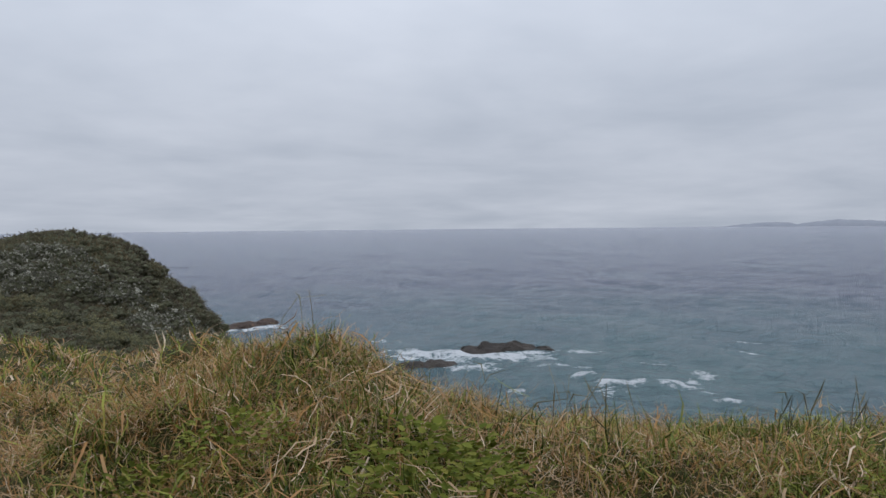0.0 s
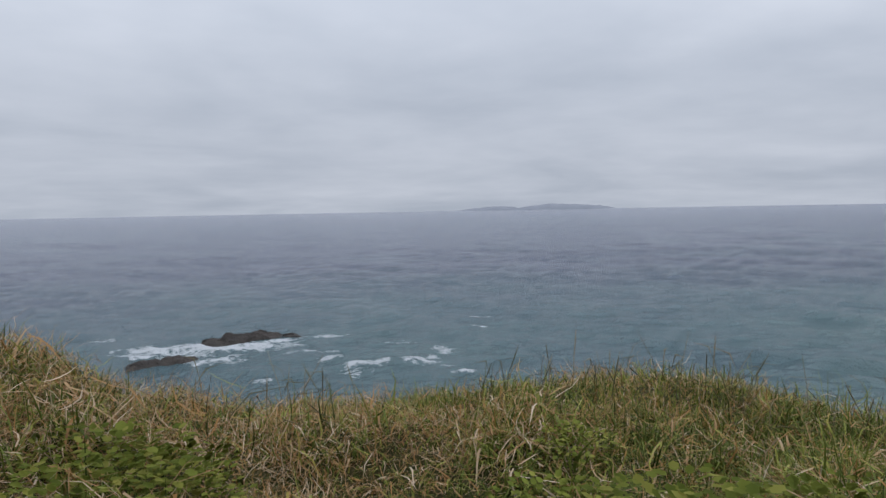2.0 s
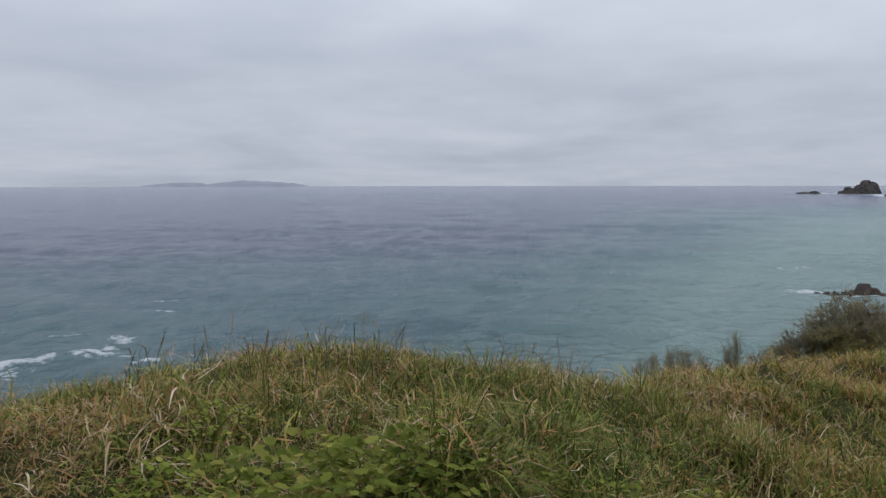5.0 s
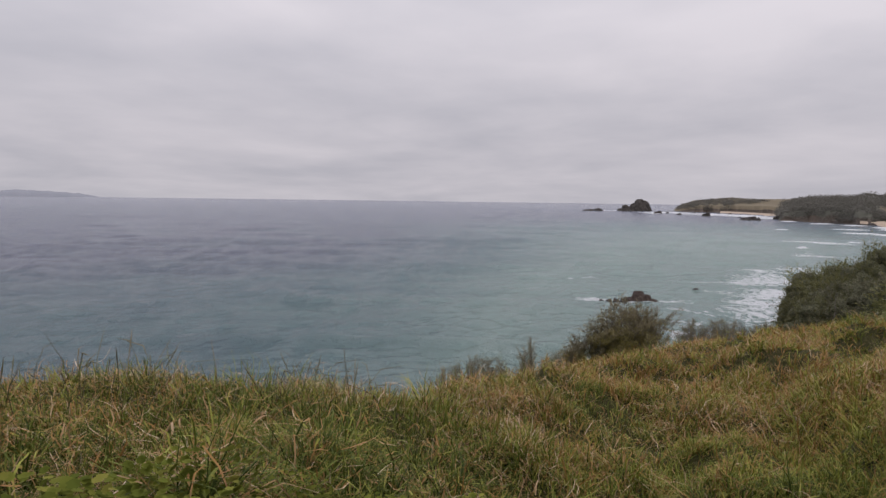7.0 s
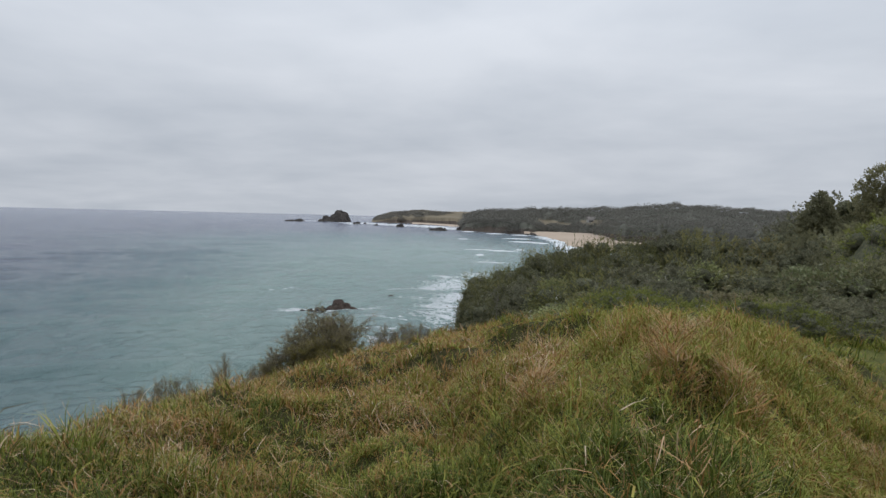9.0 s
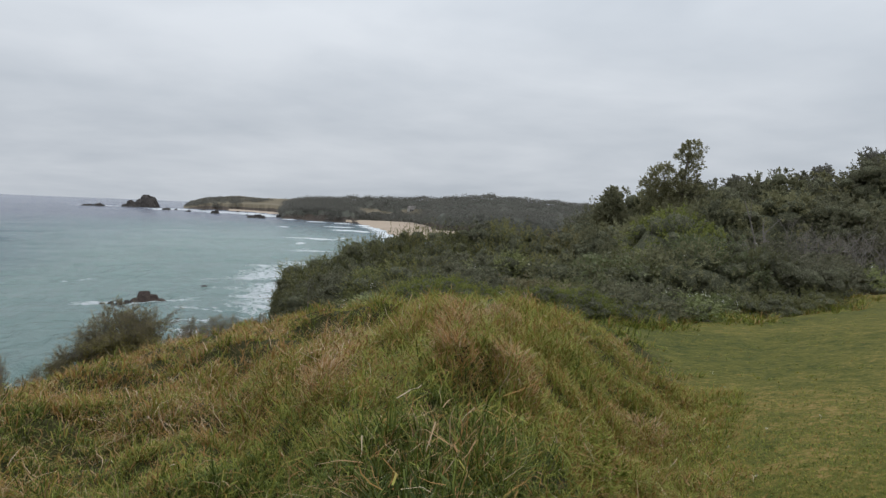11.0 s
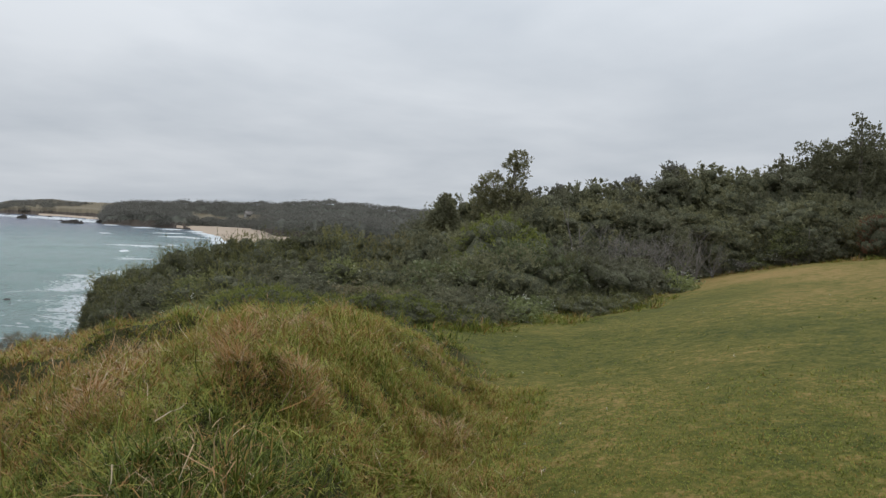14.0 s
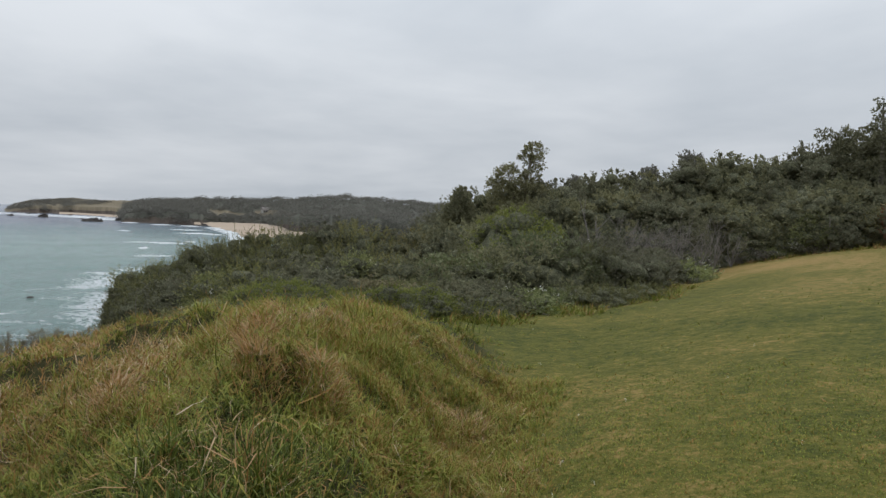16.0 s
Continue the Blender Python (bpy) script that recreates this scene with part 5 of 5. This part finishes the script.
def thatch(name, label, b0, b1, d0, d1, count, length, width, seed, high=0.10, tone=0.74, least=0.5, cover=0.0):
    """Dead blades lying criss-cross over the tussocks, thickest where the grass is dry."""
    rng = np.random.default_rng(seed)
    b, d = rng.uniform(b0, b1, count), rng.uniform(d0 ** 1.4, d1 ** 1.4, count) ** (1 / 1.4)
    x, y = polar(b, d)
    clump = ripple(x, y, 0.5, 61, 3, 0.6)
    keep = rng.random(count) < np.clip(0.22 + cover + (0.55 - 0.4 * cover) * dryness(x, y) + 0.8 * clump, 0.03, 1) * (1 - lawn_mask(x, y))
    x, y, clump = x[keep], y[keep], clump[keep]
    n = len(x)
    roots = np.stack([x, y, land(x, y) + rng.uniform(0.01, high, n)], -1)
    grey = 0.10 * ripple(x, y, 0.9, 62, 2)
    dr = np.clip(tone + grey + rng.normal(0, 0.11 if least == 0.5 else 0.05, n), least, 1)
    v, f = blades(roots, length * rng.uniform(0.5, 1.5, n), width * rng.uniform(0.6, 1.5, n), rng.uniform(0.7, 1.75, n), rng.normal(0.05, 0.35, n), rng.uniform(0, 6.28, n), rng, 3, 0.7)
    tagged(new(name, mesh_np(name, v, f, [mat_grass], [("dry", np.repeat(dr, 7))])), label, "grass", kind="stuff")


def dryness(x, y):
    """Share of straw among the blades: high on the seaward brow and the outer slope, low on the mound and by the feet."""
    b, d = bearing(x, y)
    base = np.interp(b, [-40, 0, 15, 30, 48, 60, 75, 86, 100, 112, 125], [0.88, 0.98, 0.92, 0.80, 0.66, 0.52, 0.44, 0.44, 0.0, -0.20, -0.18]) + 0.46 * smooth(5.8, 7.4, d) * smooth(70, 78, b) * (1 - smooth(95, 107, b))
    near = np.interp(d, [1.5, 2.4, 3.2, 4.0, 5.2, 7.0, 32.0, 35.0], [-0.85, -0.8, -0.52, -0.18, -0.10, 0.0, 0.10, 0.8]) - 0.06 * smooth(100, 112, b)
    near = near * (1 - 0.5 * (1 - smooth(12, 26, b)) * smooth(2.4, 3.2, d)) - 0.32 * smooth(58, 68, b) * (1 - smooth(5.4, 6.8, d)) * (1 - smooth(98, 106, b))
    near = near + 0.40 * np.exp(-(((b - 1) / 9.0) ** 2)) * smooth(2.8, 3.5, d)
    tan_spots = ((4.41, -2.56, 0.38, 0.8), (4.84, -3.14, 0.4, 0.8), (6.65, -3.22, 0.55, 0.5), (8.14, -4.88, 0.6, 0.5), (5.95, -5.07, 0.4, 0.5), (6.88, -2.29, 0.5, 0.45))
    near = near - 0.4 * smooth(98, 106, b) * (1 - smooth(4.1, 4.9, d))
    return base + near + (0.75 - 0.2 * smooth(95, 112, b)) * ripple(x, y, 0.9, 12, 2) + 0.35 * smooth(70, 95, b) * ripple(x, y, 0.4, 17, 2) + spots(x, y, tan_spots) - 3 * spots(x, y, HOLLOWS)


def lush(x, y):
    """How far the green blades turn yellow-green: most on the crown and landward flank of the mound."""
    b, d = bearing(x, y)
    return smooth(78, 112, b) * (-0.12 + 0.38 * smooth(3.3, 5.0, d)) * (1 - 0.7 * smooth(9, 13, d))


def overhang(name, label, seats, count, length, width, seed, tone, spread=0.16):
    """Dead blades combed over the crowns of single tussocks, hanging towards their rims."""
    rng = np.random.default_rng(seed)
    k = rng.integers(0, len(seats), count)
    a, r = rng.uniform(0, 6.28, count), spread * np.sqrt(rng.random(count))
    c = np.array(seats)[k]
    x, y = c[:, 0] + r * np.cos(a), c[:, 1] + r * np.sin(a)
    roots = np.stack([x, y, land(x, y) + 0.22 * (1 - 0.55 * (r / spread) ** 2) + rng.normal(0, 0.02, count)], -1)
    dr = np.clip(tone + 0.05 * rng.normal(size=len(seats))[k] + rng.normal(0, 0.07, count), 0.5, 1)
    v, f = blades(roots, length * rng.uniform(0.5, 1.4, count), width * rng.uniform(0.6, 1.5, count), np.abs(rng.normal(0.9, 0.3, count)), rng.uniform(0.15, 0.6, count), a + rng.normal(0, 0.6, count), rng, 3, 0.5)
    tagged(new(name, mesh_np(name, v, f, [mat_grass], [("dry", np.repeat(dr, 7))])), label, "grass", kind="stuff")


def long_grass(name, label, b0, b1, d0, d1, tussocks, clumps, per, height, width, seed, girth=0.2, joints=4, kink=0.0, anywhere=False, seats=None, tip=0.12, wet=0.0):
    """Tussocks: each a dome of leaf fans that arch outwards, with loose straw lying over it."""
    rng = np.random.default_rng(seed)
    tb = rng.uniform(b0, b1, tussocks)
    td = rng.uniform(d0 ** 1.5, d1 ** 1.5, tussocks) ** (1 / 1.5)
    tx, ty = polar(tb, td)
    if seats:
        at = np.array(seats)[rng.integers(0, len(seats), tussocks)] + rng.normal(0, 0.16, (tussocks, 2))
        tx, ty = at[:, 0], at[:, 1]
    keep = rng.random(tussocks) > (0 if anywhere else lawn_mask(tx, ty))
    tx, ty = tx[keep], ty[keep]
    nt = len(tx)
    trad = girth * rng.uniform(0.6, 1.5, nt)
    ttall = height * np.clip(0.8 + 0.42 * rng.normal(size=nt) + 0.45 * ripple(tx, ty, 0.8, 15, 2), 0.4, 1.35)
    share = np.clip(dryness(tx, ty) - wet, 0.03, 0.96)
    tan = rng.random(nt) < share
    tdry = np.where(tan, rng.uniform(0.55, 0.95, nt), rng.uniform(0.02, 0.35, nt) * (1 - 0.75 * smooth(80, 104, bearing(tx, ty)[0])))
    ttone = rng.normal(0, 0.06, nt) + 0.20 * ripple(tx, ty, 0.5, 13, 2)
    tlean = 2.2 + 1.6 * ripple(tx, ty, 1.5, 16, 2)
    j = np.repeat(np.arange(nt), clumps)
    n = len(j)
    ca, cr = rng.uniform(0, 2 * math.pi, n), np.sqrt(rng.random(n))
    cx, cy = tx[j] + trad[j] * cr * np.cos(ca), ty[j] + trad[j] * cr * np.sin(ca)
    tall = ttall[j] * (1.1 - 0.55 * cr ** 2)
    k = np.repeat(np.arange(n), per)
    m = len(k)
    away = rng.normal(0, 1.0, m) / (0.25 + cr[k])
    hd = np.where(rng.random(m) < 0.1, tlean[j][k] + rng.normal(0, 0.6, m), ca[k] + away)
    r = 0.16 * girth * np.abs(rng.normal(0, 1, m))
    x, y = cx[k] + r * np.cos(hd), cy[k] + r * np.sin(hd)
    straw = rng.random(m) < np.interp(bearing(x, y)[0], [25, 60], [0.13, 0.035])
    roots = np.stack([x, y, land(x, y) - 0.015 + np.where(straw, rng.uniform(0.25, 0.8, m) * tall[k], 0)], -1)
    h = np.maximum(tall[k] * rng.uniform(0.45, 1.25, m), 0.03)
    lean = np.where(straw, rng.uniform(0.9, 1.7, m), np.abs(rng.normal(0.1, 0.4, m)) + 0.5 * cr[k])
    isdry = straw | (rng.random(m) < tdry[j][k])
    lean = np.where(isdry & (bearing(x, y)[0] < 70), lean + rng.uniform(0.2, 0.8, m), lean)
    bend = np.where(straw, rng.uniform(-0.6, 0.9, m), rng.uniform(0.2, 1.15, m) + rng.normal(0, kink, m))
    dr = np.clip(np.where(isdry, 0.70 - 0.10 * smooth(70, 82, bearing(x, y)[0]) + 0.7 * ttone[j][k] + rng.normal(0, 0.12, m), np.clip(0.23 - 0.10 * (1 - smooth(2.8, 4.0, bearing(x, y)[1])) + 0.8 * ttone[j][k] + lush(x, y) + rng.normal(0, 0.1, m), 0.02, 0.49)), 0, 1)
    v, f = blades(roots, h, width * rng.uniform(0.5, 1.5, m), lean, bend, hd, rng, joints)
    me = mesh_np(name, v, f, [mat_grass], [("dry", np.clip(np.repeat(dr, 2 * joints + 1) + tip * np.tile(np.arange(2 * joints + 1) // 2 / joints - 0.4, m), 0, 1))])
    tagged(new(name, me), label, "grass", kind="stuff")


long_grass("long_grass", "long green and straw-coloured tussock grass on the mound", -27, 150, 1.1, 3.6, 700, 10, 14, 0.17, 0.0052, 501, 0.17, 3, 0.8)
long_grass("long_grass", "long tussock grass on the seaward brow", -27, 78, 3.4, 5.4, 820, 9, 11, 0.16, 0.0060, 504, 0.18, 3, 0.8)
long_grass("long_grass", "long yellow-green tussock grass on the mound", 76, 148, 3.4, 7.8, 1450, 8, 11, 0.16, 0.0058, 506, 0.18, 3, 0.6)
long_grass("long_grass", "tall bright green grass on the back of the mound", 118.6, 123.2, 7.9, 9.8, 80, 8, 12, 0.26, 0.008, 513, 0.2, 3, 0.3, True)
long_grass("short_grass", "matted grass on the landward flank of the mound", 118, 136, 4.6, 9.8, 1100, 6, 10, 0.12, 0.006, 514, 0.2, 2, 0.4, True)
long_grass("strap_grass", "broad-bladed dark green grass among the tussocks", -20, 100, 1.7, 4.0, 520, 6, 7, 0.22, 0.0088, 515, 0.14, 4, 0.4, wet=1.2)
long_grass("strap_grass", "long arching green blades on the mound", 95, 136, 2.4, 7.6, 430, 5, 7, 0.27, 0.0075, 516, 0.2, 4, 0.4, wet=0.4)
long_grass("tall_tussocks", "tall dark green grass tufts with dry tips", 50, 112, 2.3, 4.3, 150, 9, 12, 0.29, 0.0072, 518, 0.11, 4, 0.3, tip=0.3, wet=0.5)
long_grass("tall_tussocks", "big overhanging tussocks with dry orange tops", 58, 140, 2.6, 8.0, 190, 15, 18, 0.24, 0.0056, 511, 0.24, 3, 0.45, wet=0.1)
long_grass("tall_tussocks", "overhanging tussocks with rust-orange tops on the mound", 0, 1, 1, 2, 30, 12, 14, 0.19, 0.0056, 517, 0.18, 4, 0.45, True, TUSSOCKS, 0.25, -0.55)
long_grass("short_grass", "trodden short grass round the standing place", -180, 180, 0.15, 3.0, 900, 3, 8, 0.05, 0.006, 512, 0.16, 2, 0.3)
long_grass("short_grass", "matted short grass between the tussocks", -27, 148, 1.1, 7.6, 2800, 3, 8, 0.09, 0.0055, 505, 0.26, 2, 0.3)
long_grass("long_grass", "dry long grass beside the knoll", -27, -2, 4.6, 17, 560, 7, 9, 0.20, 0.010, 507, 0.26, 2)
long_grass("long_grass", "rust-coloured grass on the seaward slope", 74, 134, 6.8, 14, 1900, 8, 9, 0.15, 0.0085, 502, 0.24, 2)
long_grass("long_grass", "coarse dry grass on the outer slope", 70, 128, 13.5, 32, 900, 7, 8, 0.22, 0.017, 503, 0.5, 2)
long_grass("long_grass", "coarse grass below the knoll", -27, -5, 13, 26, 160, 6, 7, 0.3, 0.024, 508, 0.5, 2)
thatch("thatch", "fine dead straw lying matted over the brow", -27, 80, 2.2, 5.4, 44000, 0.12, 0.0027, 551, 0.09, 0.68)
thatch("thatch", "dead straw tangled over the mound", 78, 136, 3.6, 8.2, 12000, 0.15, 0.0034, 552, 0.12, 0.66)
thatch("thatch", "rust-brown dead grass on the seaward slope", 72, 112, 5.2, 15, 34000, 0.13, 0.0070, 553, 0.09, 0.61)
thatch("thatch", "yellow-green blades lying over the landward flank of the mound", 108, 136, 4.2, 9.6, 20000, 0.15, 0.0050, 555, 0.15, 0.42, 0.28, 0.6)
thatch("bleached_straw", "pale dead blades arching out of the mound", 80, 136, 2.8, 6.5, 2200, 0.24, 0.0040, 558, 0.20, 0.82, 0.5, 0.2)
thatch("bleached_straw", "bleached curling blades lying over the grass", -20, 130, 2.2, 6.5, 900, 0.16, 0.0038, 554, 0.13, 0.88)
overhang("tussock_tops", "rust-orange dead blades combed over the tussock crowns", TUSSOCKS[:3] + TUSSOCKS[4:5], 1300, 0.15, 0.0038, 556, 0.70, 0.14)
overhang("tussock_tops", "tan dead blades over the rear tussocks of the mound", TUSSOCKS[3:4] + TUSSOCKS[5:7] + ((7.4, -6.1), (7.0, -2.4)), 1300, 0.14, 0.0044, 557, 0.74, 0.28)
for k, (b0, b1, d0, d1) in enumerate(((113, 122, 15.0, 18.2), (121, 131, 16.4, 19.5), (130, 138, 18.8, 22.5), (137, 143.6, 21.5, 27.5), (143.5, 166, 36.5, 39.2))):
    long_grass("rough_grass", "rough unmown grass along the foot of the thicket", b0, b1, d0, d1, 120, 6, 9, 0.30, 0.013, 530 + k, 0.4, 2, 0.0, True)
long_grass("lawn_tufts", "small tufts of uncut grass in the lawn", 117, 164, 2.4, 20, 2600, 2, 6, 0.045, 0.007, 540, 0.06, 2, 0.3, True)


def lawn_grass():
    rng = np.random.default_rng(510)
    n = 170000
    b, d = rng.uniform(116, 168, n), rng.uniform(2.2, 10, n)
    x, y = polar(b, d)
    keep = rng.random(n) < lawn_mask(x, y) * (1 - smooth(4, 12, d))
    x, y, d = x[keep], y[keep], d[keep]
    m = len(x)
    roots = np.stack([x, y, land(x, y) - 0.004], -1)
    patchy = ripple(x, y, 1.4, 19, 4, 0.65)
    h = rng.uniform(0.015, 0.04, m) * (1 + 0.4 * ripple(x, y, 0.4, 18, 2))
    isdry = rng.random(m) < 0.2 + 0.45 * patchy
    dr = np.clip(np.where(isdry, 0.46, 0.28) + rng.normal(0, 0.08, m), 0, 1)
    v, f = blades(roots, h, (0.0032 + 0.0004 * d) * rng.uniform(0.7, 1.3, m), np.abs(rng.normal(1.05, 0.3, m)), rng.uniform(0.0, 0.25, m), rng.uniform(0, 6.28, m), rng, 2)
    tagged(new("lawn_grass", mesh_np("lawn_grass", v, f, [mat_grass], [("dry", np.repeat(dr, 5))])), "short mown green lawn with yellowed patches", "lawn", kind="stuff")
    # clover heads
    k = 34
    b, d = rng.uniform(118, 166, k), rng.uniform(3, 20, k)
    x, y = polar(b, d)
    ok = lawn_mask(x, y) > 0.8
    c = np.stack([x, y, land(x, y) + 0.05], -1)[ok]
    c = np.repeat(c, 7, 0) + rng.normal(0, 0.008, (len(c) * 7, 3))
    v, f = leaves(c, unit(rng, len(c)), 0.010, 0.008, rng)
    tagged(new("clover_heads", mesh_np("clover_heads", v, [f], [mat_clover])), "tiny white clover heads in the lawn", "flowers", kind="stuff")


lawn_grass()


def stalks():
    """Dark seed stalks that stand over the brow."""
    rng = np.random.default_rng(520)
    seat = np.concatenate([rng.uniform(-8, 92, 26), rng.normal(40, 7, 12), rng.normal(64, 6, 18)])
    k = rng.integers(0, len(seat), 210)
    b = seat[k] + rng.normal(0, 0.8, len(k))
    d = np.interp(b, BROW_B, BROW_D) + rng.normal(-0.1, 0.3, len(k))
    limbs = []
    for bb, ds in zip(b, d):
        x, y = polar(bb, ds)
        z = float(land(x, y))
        h, a, l = rng.uniform(0.12, 0.33), rng.uniform(0, 6.28), rng.uniform(0.02, 0.16)
        hook = rng.random() < 0.6
        p = [(x, y, z), (x + l * 0.4 * math.cos(a), y + l * 0.4 * math.sin(a), z + h * 0.55), (x + l * math.cos(a), y + l * math.sin(a), z + h * 0.9), (x + l * (2.2 if hook else 1.3) * math.cos(a), y + l * (2.2 if hook else 1.3) * math.sin(a), z + h * (0.93 if hook else 1.1))]
        limbs.append((p, [0.0022, 0.0018, 0.0034 if rng.random() < 0.4 else 0.0016, 0.0009]))
    tagged(new("seed_stalks", limb_mesh("seed_stalks", limbs, mat_stalk, 4)), "thin dark seed stalks rising over the grass", "grass stalks", kind="stuff")


stalks()


def weed_mesh(seed, count=260):
    """A low weed: lobed leaves on short stems."""
    rng = np.random.default_rng(seed)
    V, F, base = [], [], 0
    for k in range(count):
        a, r = rng.uniform(0, 6.28), 0.26 * math.sqrt(rng.random())
        c = np.array([r * math.cos(a), r * math.sin(a), rng.uniform(0.06, 0.27) * (1 - r * 1.6)])
        L = rng.uniform(0.022, 0.042)
        fwd = np.array([math.cos(a), math.sin(a), rng.uniform(-0.5, 0.9)])
        fwd /= np.linalg.norm(fwd)
        s = np.cross(fwd, (0, 0, 1))
        s /= np.linalg.norm(s)
        u = np.cross(s, fwd)
        rim = [(0, 0.1), (0.25, 0.42), (0.38, 0.28), (0.6, 0.45), (0.72, 0.25), (1.0, 0.0)]
        pts = [c + fwd * L * p for p in (0.0, 0.5, 1.0)]
        right = [c + fwd * L * p + s * L * q + u * L * 0.12 * q for p, q in rim[:-1]]
        left = [c + fwd * L * p - s * L * q + u * L * 0.12 * q for p, q in rim[:-1]]
        V += [pts[0], pts[2], *right, *left]
        F += [[base, base + 2 + j, base + 3 + j, base + 1] for j in range(4)] + [[base, base + 1, base + 8 + j, base + 7 + j] for j in range(4)]
        base += 12
    return mesh_np("leaves", np.array(V), [np.array(F)], [mat_weed])


WEEDS = [weed_mesh(600 + k) for k in range(4)]
BROW_WEEDS = ((4, 2.7, 1.4), (6.5, 2.85, 1.3), (8.0, 2.7, 1.0), (2.6, 2.9, 1.1), (1.5, 2.4, 1.1), (-3, 2.2, 1.0), (33, 2.7, 1.1), (38, 2.4, 1.2), (41, 2.2, 1.5), (45, 2.15, 1.6), (49, 2.2, 1.4), (53, 2.4, 1.1), (36, 3.2, 0.9), (-14, 2.9, 1.0), (-9, 3.1, 1.1))
MOUND_WEEDS = ((57, 2.0, 1.1), (85, 2.7, 1.2), (90, 2.9, 1.2), (94, 3.6, 1.1), (99, 3.9, 1.0), (82, 3.6, 1.1), (88, 4.2, 1.0), (72, 2.5, 1.0), (62, 2.3, 1.1), (66, 2.7, 1.0), (69, 2.2, 1.2), (76, 2.4, 1.1), (79, 2.8, 1.0), (59, 2.6, 0.9), (74, 3.0, 0.9), (109, 2.9, 1.0), (124, 3.4, 1.0), (125.5, 5.2, 1.2), (127, 4.9, 1.1))
for k, (b, d, s) in enumerate(BROW_WEEDS + MOUND_WEEDS):
    root = new("weed")
    tagged(root, "bright green broad-leaved weed among the grass", "weed", "weeds")
    link_part("leaves", WEEDS[k % 4], root)
    x, y = polar(b, d)
    root.matrix_world = pose(x, y, float(land(x, y)) + 0.03, 0, 0, k * 71) @ Matrix.Scale(s * 0.72, 4)
